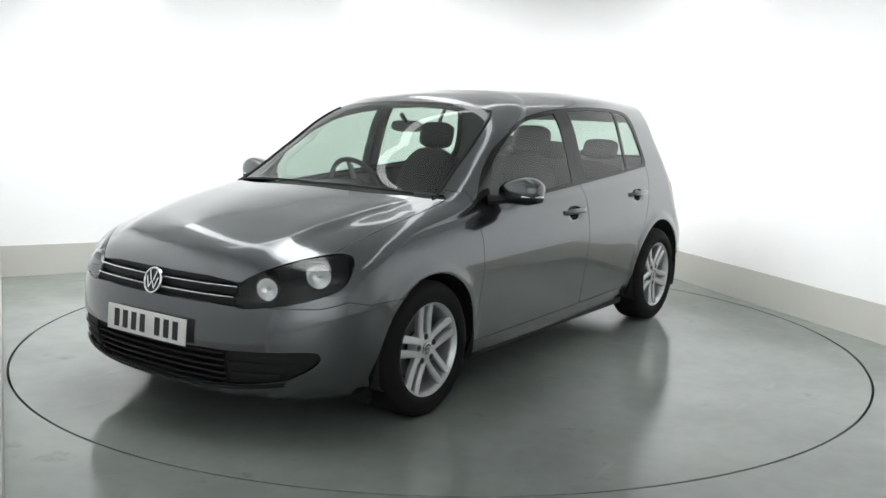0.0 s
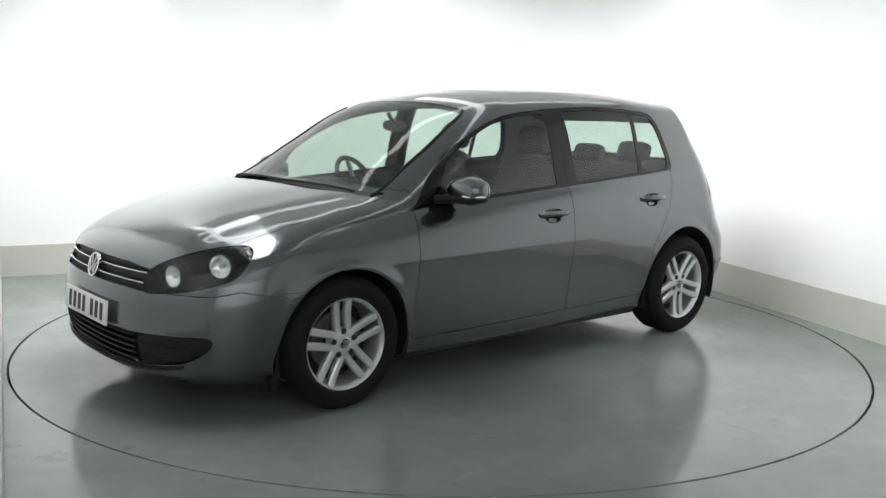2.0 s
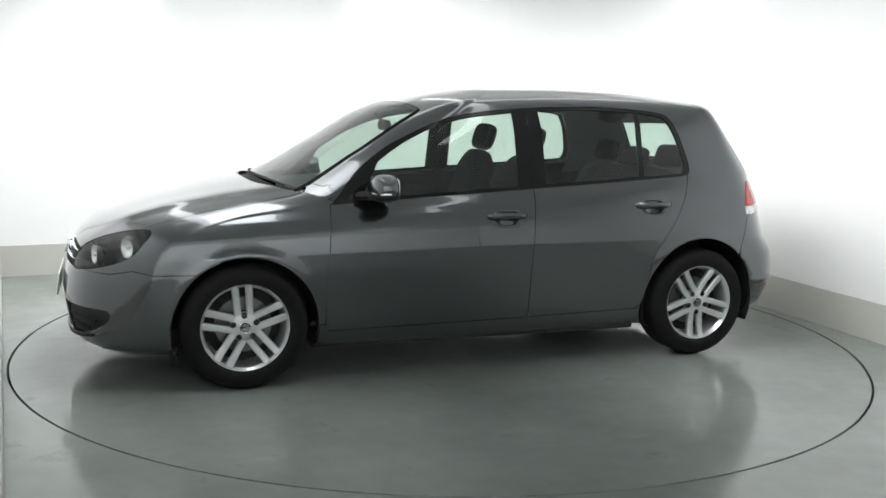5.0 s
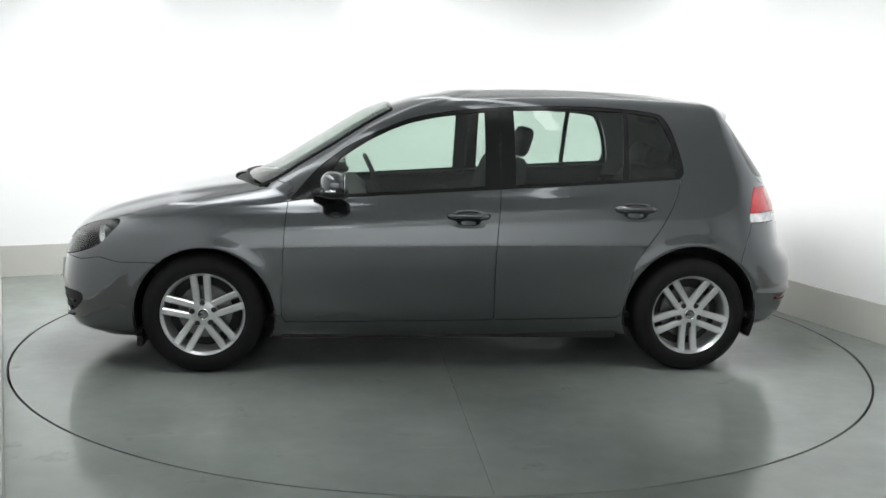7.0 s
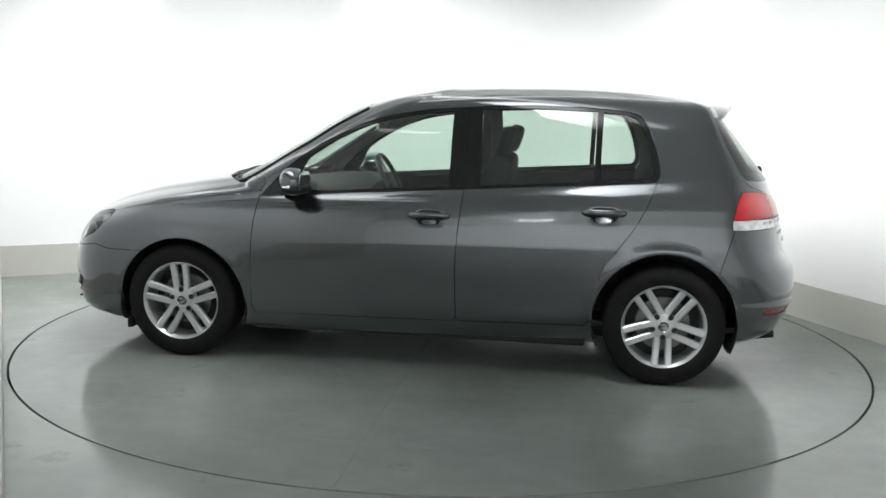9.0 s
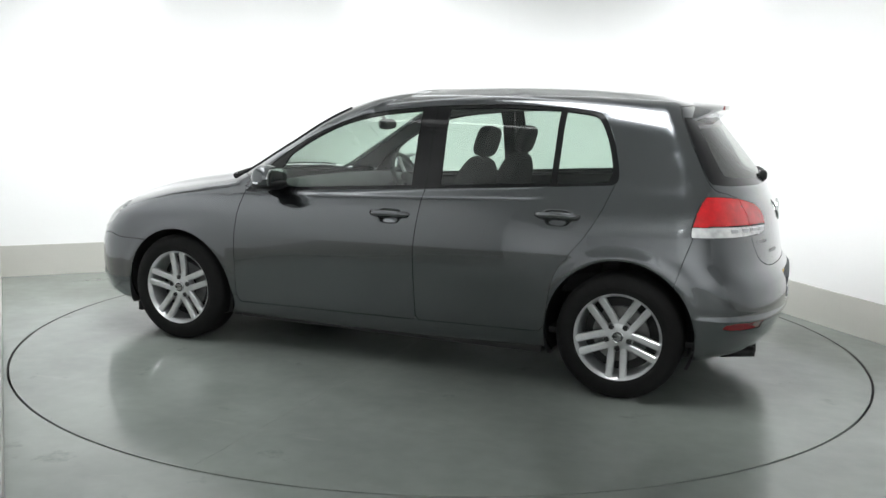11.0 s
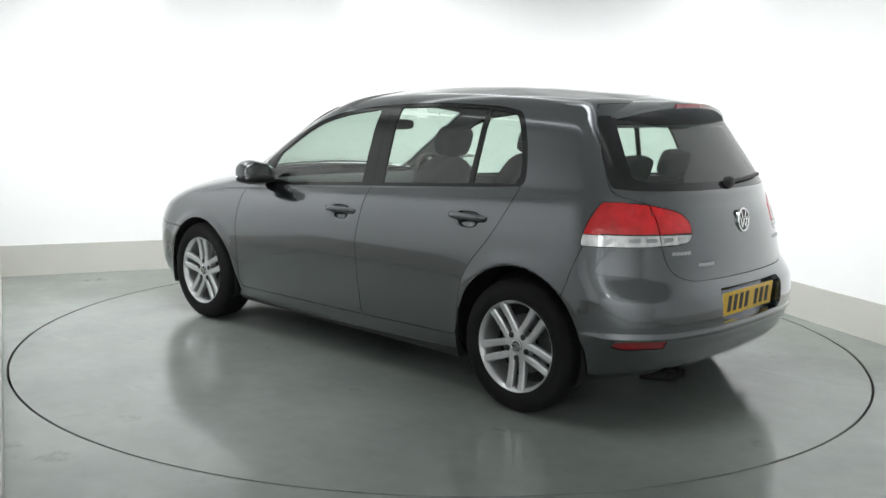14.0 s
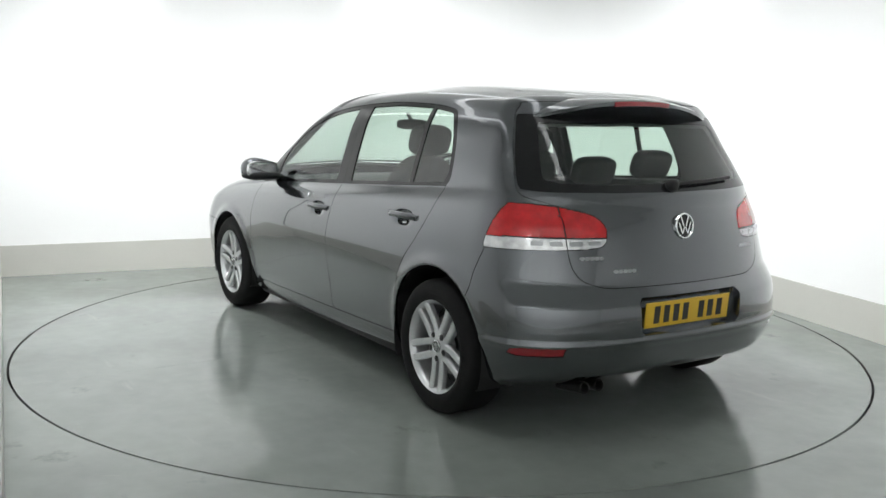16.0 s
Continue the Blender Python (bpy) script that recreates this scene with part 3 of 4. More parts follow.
def blob(bm, cx, cy, cz, sx, sy, sz, e=2.6, m=Matrix(), nu=20, nv=12):
    """A rounded box: a superellipsoid."""
    def sp(c, p):
        return math.copysign(abs(c) ** p, c)
    rows = []
    for i in range(1, nv):
        v = -math.pi / 2 + math.pi * i / nv
        rows.append([bm.verts.new(m @ Vector((cx + sx * sp(math.cos(v), 2 / e) * sp(math.cos(u), 2 / e), cy + sy * sp(math.cos(v), 2 / e) * sp(math.sin(u), 2 / e), cz + sz * sp(math.sin(v), 2 / e))))
                     for u in (2 * math.pi * k / nu for k in range(nu))])
    for r0, r1 in zip(rows, rows[1:]):
        for k in range(nu):
            bm.faces.new((r0[k], r0[(k + 1) % nu], r1[(k + 1) % nu], r1[k]))
    bm.faces.new(rows[0][::-1])
    bm.faces.new(rows[-1])


# ---- the car ----
car = tagged(new("car"), "grey metallic five-door hatchback car parked on the turntable", "car")
part("body", panel(["shell"], (1, -1)), PAINT, car, "grey metallic painted body shell", angle=50)
part("hood", panel(["hood"], (1, -1)), PAINT, car, angle=50)
part("front_bumper", panel(["bumper_front"], (1, -1)), PAINT, car, angle=50)
rear_bumper = part("rear_bumper", panel(["bumper_rear"], (1, -1)), PAINT, car, angle=50)
part("windscreen", panel(["screen"], (1, -1), 0.001, 0.004), GLASS, car, "green-tinted laminated windscreen", angle=60).visible_shadow = False
part("cowl", panel(["cowl"], (1, -1), 0, 0, 0.022), PLASTIC, car, "black plastic scuttle panel under the windscreen", angle=60)
tailgate = part("tailgate", panel(["gate"], (1, -1)), PAINT, car, angle=50)
part("rear_window_frame", panel(["rear_frame"], (1, -1), 0, 0.006, 0.001), TRIM, tailgate, "black edge band of the rear window", angle=50)
part("rear_window", panel(["rear_glass"], (1, -1), 0, 0.004, 0.001), GLASS, tailgate, "green-tinted rear window glass", angle=60).visible_shadow = False
for sg in (1, -1):
    part("fender", panel(["fender"], (sg,)), PAINT, car, angle=50)
    for nm, gl in (("front", ["glass_front"]), ("rear", ["glass_rear", "glass_quarter"])):
        door = part(nm + "_door", panel(["door_" + nm], (sg,)), PAINT, car, angle=50)
        part("window_frame", panel(["trim_" + nm], (sg,), 0.0006, 0.010, 0.002), TRIM, door, "black window frame and pillar cover", angle=50)
        for g in gl:
            part("quarter_glass" if "quarter" in g else "window_glass", panel([g], (sg,), 0.0, 0.004, 0.005), GLASS, door, "green-tinted side window glass", angle=60).visible_shadow = False
        hx, hz, hy = HANDLES[0 if nm == "front" else 1]
        bm = bmesh.new()
        pts, sc = [], []
        for k in range(17):
            u = -1 + k / 8
            pts.append((hx - u * 0.112, sg * (hy + 0.030 - 0.034 * abs(u) ** 4), hz + 0.002 + 0.004 * (1 - u * u)))
            sc.append(0.55 if abs(u) > 0.99 else 1.0)
        sweep(bm, pts, oval(0.016, 0.030, 12), scale=sc)
        bmesh.ops.recalc_face_normals(bm, faces=bm.faces)
        part("door_handle", bm, PAINT, door, "painted pull handle over a finger cup", angle=60)
    # headlight
    lamp = part("headlight", panel(["headlight"], (sg,), 0.004, -0.089, 0.095), LAMP_GREY, car, "dark grey headlight with two round reflectors", angle=40)
    part("lens", panel(["headlight"], (sg,), 0.0055, 0.006, 0.001), LENS, lamp, "clear headlight lens", angle=60).visible_shadow = False
    part("seal", panel(["headlight"], (sg,), 0.001, 0.03, 0.103), DARK, lamp)
    for (ly, lz, r, deep) in ((0.688, 0.690, 0.051, 0.032), (0.545, 0.640, 0.047, 0.030)):
        turn, rim_r = radians(30 if ly > 0.6 else 16), r + 0.009
        seat_x = min(front_at(ly + rim_r * math.cos(a) * math.cos(turn), lz + rim_r * math.sin(a)).x + rim_r * math.cos(a) * math.sin(turn)
                     for a in (math.pi * k / 8 for k in range(16))) - 0.006   # the whole rim lies behind the lens
        tilt = Matrix.Translation((seat_x, sg * ly, lz)) @ pose(0, 0, 0, 0, 90, 0) @ pose(0, 0, 0, -sg * math.degrees(turn), 0, 0)
        bm = bmesh.new()
        lathe(bm, [(r, 0.0), (r * 0.97, -0.004), (r * 0.86, -deep * 0.45), (r * 0.6, -deep * 0.8), (r * 0.25, -deep), (0.0005, -deep)], tilt, 40)
        part("reflector_bowl", bm, BOWL, lamp, "bright reflector bowl")
        bm = bmesh.new()
        lathe(bm, [(r, -0.002), (r + 0.006, 0.002), (r + 0.007, -0.01), (r + 0.002, -deep)], tilt, 40)
        part("bezel", bm, LAMP_GREY, lamp)
        bm = bmesh.new()
        blob(bm, 0, 0, -deep * 0.4, r * 0.2, r * 0.2, deep * 0.5, 2, tilt)
        part("bulb", bm, SILVER_TRIM, lamp)
    # tail lamps, one half on the body and one on the tailgate
    for s2, owner in (("_body", car), ("_gate", tailgate)):
        tl = part("tail_lamp", panel(["lamp_red" + s2], (sg,), 0.005, 0.02, -0.002), RED, owner, "red and clear tail lamp")
        body_lamp = tl if s2 == "_body" else body_lamp
        part("clear_lens", panel(["lamp_clear" + s2], (sg,), 0.003, 0.02, -0.002), CLEAR, tl, "clear lower strip of the tail lamp")
        part("lamp_seal", panel(["lamp_red" + s2, "lamp_clear" + s2], (sg,), 0.0005, 0.0, 0.006), DARK, tl)
    for ya, yb in ((0.445, 0.500), (0.525, 0.575), (0.605, 0.650), (0.675, 0.715)):   # dark chambers behind the clear strip
        bm = bmesh.new()
        sweep(bm, [rear_at(ya + (yb - ya) * k / 6, 0.837, 0.0) for k in range(7)], [(-0.004, -0.012), (0.0032, -0.012), (0.0032, 0.012), (-0.004, 0.012)])
        for v in bm.verts:
            v.co.y *= sg
        bmesh.ops.recalc_face_normals(bm, faces=bm.faces)
        part("lamp_chamber", bm, SILVER_TRIM, tl if ya < 0.58 else body_lamp, "grey chamber of the tail lamp")
    part("rear_reflector", panel(["reflector"], (sg,), 0.0015, 0.008, 0.003), RED_DARK, rear_bumper, "dark red bumper reflector")

# grilles
grille = part("grille", panel(["grille_upper"], (1, -1), 0, -0.028, 0.030), PLASTIC, car, "black slatted grille with two chrome lines", angle=40)
for z0, z1 in ((0.608, 0.606), (0.648, 0.648)):
    bm = bmesh.new()
    sweep(bm, [front_at(-0.448 + 0.896 * k / 40, z0, 0.000) for k in range(41)], [(-0.012, -0.0028), (0.004, -0.0028), (0.005, 0), (0.004, 0.0028), (-0.012, 0.0028)])
    bmesh.ops.recalc_face_normals(bm, faces=bm.faces)
    part("chrome_strip", bm, CHROME, grille, "thin chrome grille strip")
for z0 in (0.588, 0.628, 0.667):
    bm = bmesh.new()
    sweep(bm, [front_at(-0.446 + 0.892 * k / 40, z0, -0.013) for k in range(41)], [(-0.015, -0.013), (0.004, -0.011), (0.004, 0.011), (-0.015, 0.013)])
    bmesh.ops.recalc_face_normals(bm, faces=bm.faces)
    part("slat", bm, PLASTIC, grille)
lower = part("lower_grille", panel(["grille_lower"], (1, -1), 0, -0.05, 0.052), DARK, car, "black lower bumper grille with level slats", angle=40)
for k in range(5):
    bm = bmesh.new()
    z0 = 0.262 + 0.0285 * k
    sweep(bm, [front_at(-0.424 + 0.848 * i / 40, z0, -0.014) for i in range(41)], [(-0.025, -0.005), (0.004, -0.004), (0.006, 0), (0.004, 0.004), (-0.025, 0.005)])
    bmesh.ops.recalc_face_normals(bm, faces=bm.faces)
    part("slat", bm, PLASTIC, lower)
for sg in (1, -1):
    fp = part("fog_lamp_cover", panel(["fog_panel"], (sg,), 0.001, 0.016, 0.012), PLASTIC, car, "black plastic blank beside the lower grille", angle=40)
    for z0, y1 in ((0.300, 0.64), (0.345, 0.70)):
        bm = bmesh.new()
        sweep(bm, [front_at(0.44 + (y1 - 0.44) * i / 12, z0, -0.010) * 1 for i in range(13)], [(-0.01, -0.008), (0.005, -0.006), (0.005, 0.006), (-0.01, 0.008)])
        for v in bm.verts:
            v.co.y *= sg
        bmesh.ops.recalc_face_normals(bm, faces=bm.faces)
        part("rib", bm, PLASTIC, fp)
bm = bmesh.new()
sweep(bm, [front_at(-0.66 + 1.32 * i / 40, 0.226 + 0.05 * (abs(-0.66 + 1.32 * i / 40) / 0.7) ** 3, 0.004) for i in range(41)], [(-0.02, -0.010), (0.004, -0.008), (0.006, 0), (-0.02, 0.006)])
bmesh.ops.recalc_face_normals(bm, faces=bm.faces)
part("front_lip", bm, PLASTIC, car, "black lip under the front bumper")


def emblem(parent, at, normal):
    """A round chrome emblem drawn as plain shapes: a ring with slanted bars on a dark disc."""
    m = Matrix.Translation(at) @ Vector(normal).to_track_quat("Z", "Y").to_matrix().to_4x4()
    bm = bmesh.new()
    lathe(bm, [(0.0005, 0.002), (0.048, 0.002), (0.050, -0.006)], m, 40)
    disc = part("emblem", bm, TRIM, parent, "round chrome and black emblem")
    bm = bmesh.new()
    lathe(bm, [(0.057, -0.006), (0.0575, 0.003), (0.055, 0.0065), (0.050, 0.0065), (0.0475, 0.003), (0.0475, -0.006)], m, 40)
    part("ring", bm, CHROME, disc)
    for x, y, w, h, a in ((-0.015, 0.020, 0.008, 0.046, 20), (0.015, 0.020, 0.008, 0.046, -20), (-0.026, -0.010, 0.008, 0.054, 22), (0.026, -0.010, 0.008, 0.054, -22),
                          (-0.009, -0.018, 0.007, 0.032, -22), (0.009, -0.018, 0.007, 0.032, 22)):
        bm = bmesh.new()
        box(bm, -w / 2, w / 2, -h / 2, h / 2, 0.001, 0.006, 0.0012, m @ pose(x, y, 0, 0, 0, a))
        part("bar", bm, CHROME, disc)


emblem(grille, front_at(0, 0.628, 0.012), (1, 0, 0.28))
emblem(tailgate, rear_at(0, 0.897, 0.006), (-1, 0, 0.12))


def number_plate(name, at, facing_x, mat, tilt, label):
    """A plate of 520 x 111 mm; its writing is plain bars."""
    m = Matrix.Translation(at) @ pose(0, 0, 0, 0, tilt, 0) @ pose(0, 0, 0, 90, 0, 90 if facing_x > 0 else -90)
    bm = bmesh.new()
    box(bm, -0.26, 0.26, -0.0555, 0.0555, -0.004, 0.003, 0.002, m)
    plate = part(name, bm, mat, car, label)
    x = -0.215
    for k in range(7):
        if k == 4:
            x += 0.040
        bm = bmesh.new()
        box(bm, x + 0.004, x + 0.039, -0.0385, 0.0385, 0.0025, 0.0038, 0.0, m)
        part("printed_bar", bm, INK, plate, smooth=False)
        x += 0.0585
    return plate


number_plate("front_number_plate", (2.150, 0, 0.446), 1, PLATE_WHITE, -5, "white front number plate with dark bars")
part("plate_recess", panel(["plate_recess"], (1, -1), 0, -0.045, 0.047), PAINT, rear_bumper, angle=40)
number_plate("rear_number_plate", (-1.992, 0, 0.530), -1, PLATE_YELLOW, -4, "yellow rear number plate with dark bars")
for y0, y1, z in ((0.44, 0.545, 0.778), (0.29, 0.40, 0.722), (-0.52, -0.40, 0.782)):
    p = rear_at((y0 + y1) / 2, z, 0.0005)
    bm = bmesh.new()
    sweep(bm, [rear_at(y0 + (y1 - y0) * k / 6, z, 0.001) for k in range(7)], [(-0.004, -0.0035), (0.003, -0.0035), (0.003, 0.0035), (-0.004, 0.0035)])
    bmesh.ops.recalc_face_normals(bm, faces=bm.faces)
    badge = part("model_badge", bm, SILVER_TRIM, tailgate, "small chrome lettering shown as plain bars", smooth=False)
    for k in range(5):
        a = y0 + (y1 - y0) * k / 5
        p = rear_at(a + 0.009, z, 0.0005)
        bm = bmesh.new()
        box(bm, p.x - 0.003, p.x + 0.004, a, a + (y1 - y0) / 5 * 0.70, z - 0.008, z + 0.008, 0.001)
        part("bar", bm, SILVER_TRIM, badge, smooth=False)

# roof spoiler with its brake light
bm = bmesh.new()
rows = []
for k in range(33):
    y = -0.600 + 1.20 * k / 32
    e = max(0.0, 1 - (abs(y) / 0.603) ** 14)
    tip = -1.455 - (0.205 - 0.36 * y * y) * e ** 0.5
    zt = 1.460 - 0.088 * (abs(y) / 0.6) ** 2.2
    drop = 0.030 + 0.010 * (abs(y) / 0.6)
    root = -1.40
    sec = [(root, zt + 0.006), (root * 0.5 + tip * 0.5, zt - 0.004), (tip + 0.014, zt - 0.024), (tip, zt - 0.032), (tip + 0.002, zt - 0.046), (tip + 0.02, zt - 0.052), (-1.52, zt - 0.070), (root, zt - 0.045)]
    rows.append([bm.verts.new((x, y, z)) for x, z in sec])
for r0, r1 in zip(rows, rows[1:]):
    for k in range(8):
        bm.faces.new((r0[k], r0[(k + 1) % 8], r1[(k + 1) % 8], r1[k]))
bm.faces.new(rows[0][::-1])
bm.faces.new(rows[-1])
bmesh.ops.recalc_face_normals(bm, faces=bm.faces)
spoiler = part("roof_spoiler", bm, PAINT, tailgate, "grey roof spoiler over the rear window", angle=40)
bm = bmesh.new()
sweep(bm, [(-1.659 + 0.36 * y * y, y, 1.421 - 0.088 * (abs(y) / 0.6) ** 2.2) for y in (-0.17 + 0.34 * k / 16 for k in range(17))], [(-0.004, -0.011), (0.004, -0.011), (0.004, 0.010), (-0.004, 0.010)])
bmesh.ops.recalc_face_normals(bm, faces=bm.faces)
part("brake_light", bm, RED_DARK, spoiler, "dark red high brake light")

# rear wiper, front wipers
bm = bmesh.new()
p = rear_at(0.0, 1.068, 0.012)
blob(bm, p.x, 0, 1.068, 0.022, 0.035, 0.028)
rear_wiper = part("rear_wiper", bm, PLASTIC, tailgate, "black rear wiper")
bm = bmesh.new()
sweep(bm, [rear_at(-0.44 * k / 16, 1.072 + 0.016 * k / 16, 0.018) for k in range(17)], [(-0.006, -0.008), (0.006, -0.006), (0.006, 0.006), (-0.006, 0.008)])
bmesh.ops.recalc_face_normals(bm, faces=bm.faces)
part("wiper_blade", bm, DARK, rear_wiper)


def screen_at(x, y, out):
    p, n = on_body("top", x, max(abs(y), 0.004))
    return Vector((p.x, y, p.z + out))


for y0, y1, xa, xb in ((-0.06, 0.58, 1.150, 1.055), (-0.60, 0.02, 1.050, 1.140)):
    bm = bmesh.new()
    sweep(bm, [screen_at(xa + (xb - xa) * k / 24 + 0.060 * (0.25 - (k / 24 - 0.5) ** 2), y0 + (y1 - y0) * k / 24, 0.002) for k in range(25)], oval(0.013, 0.013, 6))
    bmesh.ops.recalc_face_normals(bm, faces=bm.faces)
    part("windscreen_wiper", bm, DARK, car, "black windscreen wiper at rest")
for sg in (1, -1):   # raised black strips beside the windscreen
    bm = bmesh.new()
    line = []
    for x, y in smooth_path([(1.02, 0.668)] + [(a, b + 0.012) for a, b in SCREEN_SIDE] + [(0.325, 0.535)], 4):
        p, n = on_body("top", x, y)
        line.append(Vector((p.x + n.x * 0.004, sg * (p.y + n.y * 0.004), p.z + n.z * 0.004)))
    sweep(bm, line, [(-0.006, -0.012), (0.006, -0.012), (0.006, 0.002), (0.003, 0.004), (-0.003, 0.004), (-0.006, 0.002)])
    bmesh.ops.recalc_face_normals(bm, faces=bm.faces)
    part("windscreen_trim", bm, PLASTIC, car, "black trim strip beside the windscreen")

# door mirrors
for sg in (1, -1):
    flip = Matrix.Diagonal((1, sg, 1, 1))
    bm = bmesh.new()
    blob(bm, 0.625, 0.922, 0.987, 0.072, 0.120, 0.069, 2.5, flip @ pose(0, 0, 0), 32, 20)
    for v in bm.verts:   # flat glass side, tapered root
        v.co.x = max(v.co.x, 0.577)
        w = (abs(v.co.y) - 0.813) / 0.224
        v.co.z = 0.975 + (v.co.z - 0.975) * (0.72 + 0.34 * min(1, max(0, w * 1.5)))
    bmesh.ops.recalc_face_normals(bm, faces=bm.faces)
    mirror = part("door_mirror", bm, PAINT, car, "grey door mirror with a black base")
    bm = bmesh.new()
    blob(bm, 0.624, 0.916, 0.950, 0.073, 0.120, 0.030, 2.6, flip, 28, 12)
    bmesh.ops.recalc_face_normals(bm, faces=bm.faces)
    part("mirror_base", bm, PLASTIC, mirror, "black underside of the mirror")
    bm = bmesh.new()
    sweep(bm, [flip @ Vector((0.624 + 0.0735 * math.cos(a), 0.922 + 0.1215 * math.sin(a), 0.964)) for a in (math.radians(20 + 75 * k / 14) for k in range(15))], oval(0.005, 0.011, 8))
    bmesh.ops.recalc_face_normals(bm, faces=bm.faces)
    part("indicator", bm, CHROME, mirror, "bright indicator strip")
    bm = bmesh.new()
    blob(bm, 0.574, 0.925, 0.987, 0.006, 0.103, 0.054, 3.0, flip, 28, 10)
    bmesh.ops.recalc_face_normals(bm, faces=bm.faces)
    part("mirror_glass", bm, CHROME, mirror, "mirror glass")
    bm = bmesh.new()
    sweep(bm, [flip @ Vector(p) for p in ((0.70, 0.775, 0.935), (0.67, 0.815, 0.938), (0.635, 0.87, 0.945))], oval(0.10, 0.045, 12))
    bmesh.ops.recalc_face_normals(bm, faces=bm.faces)
    part("mirror_foot", bm, PLASTIC, mirror)


# wheels
def make_wheel(x, sg, spin, z):
    """An alloy wheel with five double spokes; spin turns it so that a spoke pair points that way, seen from outside."""
    face = sg * 0.868
    m = Matrix.Translation((x, face, z)) @ pose(0, 0, 0, -90 * sg, 0, 0) @ pose(0, 0, 0, 0, 0, spin)
    # local z points out of the car
    bm = bmesh.new()
    lathe(bm, [(0.2165, -0.170), (0.2165, -0.010), (0.2185, -0.004), (0.2170, 0.000), (0.2125, 0.000), (0.2090, -0.006), (0.2010, -0.012), (0.1960, -0.030), (0.1900, -0.090), (0.1900, -0.170)], m, 72)
    wheel = part("wheel", bm, ALLOY, car, "silver alloy wheel with five double spokes", angle=50)
    bm = bmesh.new()
    lathe(bm, [(0.214, 0.000), (0.222, 0.007), (0.238, 0.012), (0.262, 0.012), (0.284, 0.004), (0.300, -0.010), (0.3085, -0.030), (0.3085, -0.172), (0.300, -0.192), (0.262, -0.206), (0.214, -0.196)], m, 72)
    tyre = part("tyre", bm, TYRE, wheel, "black road tyre", angle=50)
    bm = bmesh.new()
    lathe(bm, [(0.245, 0.0135), (0.249, 0.0137), (0.249, 0.0115)], m, 72)
    part("sidewall_ridge", bm, TYRE, tyre)
    bm = bmesh.new()
    lathe(bm, [(0.0005, -0.019), (0.030, -0.0185), (0.062, -0.0185), (0.072, -0.024), (0.076, -0.042), (0.068, -0.075), (0.0005, -0.075)], m, 48)
    part("hub", bm, ALLOY, wheel)
    for k in range(5):
        for off in (-1, 1):
            bm = bmesh.new()
            rows = []
            for i in range(9):
                u = i / 8
                r = 0.052 + 0.150 * u
                h = -0.020 + 0.013 * u - 0.004 * math.sin(math.pi * u)
                w = 0.0165 + 0.0020 * u
                side = off * (0.0285 + 0.0055 * u)
                rows.append([bm.verts.new(m @ pose(0, 0, 0, 0, 0, 72 * k) @ Vector((r, side + a * w, h + b))) for a, b in ((-1, -0.028), (-1, -0.006), (-0.62, 0.0), (0.62, 0.0), (1, -0.006), (1, -0.028))])
            for r0, r1 in zip(rows, rows[1:]):
                for j in range(6):
                    bm.faces.new((r0[j], r0[(j + 1) % 6], r1[(j + 1) % 6], r1[j]))
            bm.faces.new(rows[0][::-1])
            bm.faces.new(rows[-1])
            bmesh.ops.recalc_face_normals(bm, faces=bm.faces)
            part("spoke", bm, ALLOY, wheel, angle=30)
        bm = bmesh.new()
        a = radians(72 * k)
        lathe(bm, [(0.0005, -0.0168), (0.0125, -0.0168), (0.0140, -0.0175), (0.0140, -0.030)], m @ Matrix.Translation((0.057 * math.cos(a), 0.057 * math.sin(a), 0)), 6)
        part("wheel_bolt", bm, DARK, wheel)
        bm = bmesh.new()
        lathe(bm, [(0.0142, -0.0176), (0.0150, -0.0164), (0.0165, -0.020)], m @ Matrix.Translation((0.057 * math.cos(a), 0.057 * math.sin(a), 0)), 16)
        part("bolt_seat", bm, STEEL, wheel)
    bm = bmesh.new()
    lathe(bm, [(0.0005, -0.011), (0.024, -0.012), (0.029, -0.014), (0.031, -0.022)], m, 32)
    part("centre_cap", bm, TRIM, wheel, "dark centre cap with a chrome ring")
    bm = bmesh.new()
    lathe(bm, [(0.0300, -0.016), (0.0290, -0.0115), (0.0262, -0.0105), (0.0240, -0.0125)], m, 32)
    for x, y, h, a in ((-0.008, 0.008, 0.022, 20), (0.008, 0.008, 0.022, -20), (-0.012, -0.006, 0.024, 22), (0.012, -0.006, 0.024, -22), (0.0, -0.012, 0.014, 0)):
        box(bm, -0.0022, 0.0022, -h / 2, h / 2, -0.012, -0.0095, 0.0, m @ pose(0, 0, 0, 0, 0, -spin - 90 * sg) @ pose(x, y, 0, 0, 0, a))
    part("cap_ring", bm, CHROME, wheel, smooth=True)
    bm = bmesh.new()
    lathe(bm, [(0.070, -0.088), (0.138, -0.088), (0.138, -0.110), (0.070, -0.110)], m, 56, True)
    part("brake_disc", bm, STEEL, wheel, "grey steel brake disc")
    bm = bmesh.new()
    lathe(bm, [(0.0005, -0.125), (0.188, -0.125)], m, 32)
    part("backing_plate", bm, DARK, wheel)
    return wheel


for x, spin, zc in ((1.289, -14, 0.3085), (-1.289, 18, 0.3085)):
    make_wheel(x, 1, spin, zc)
    make_wheel(x, -1, spin, zc)

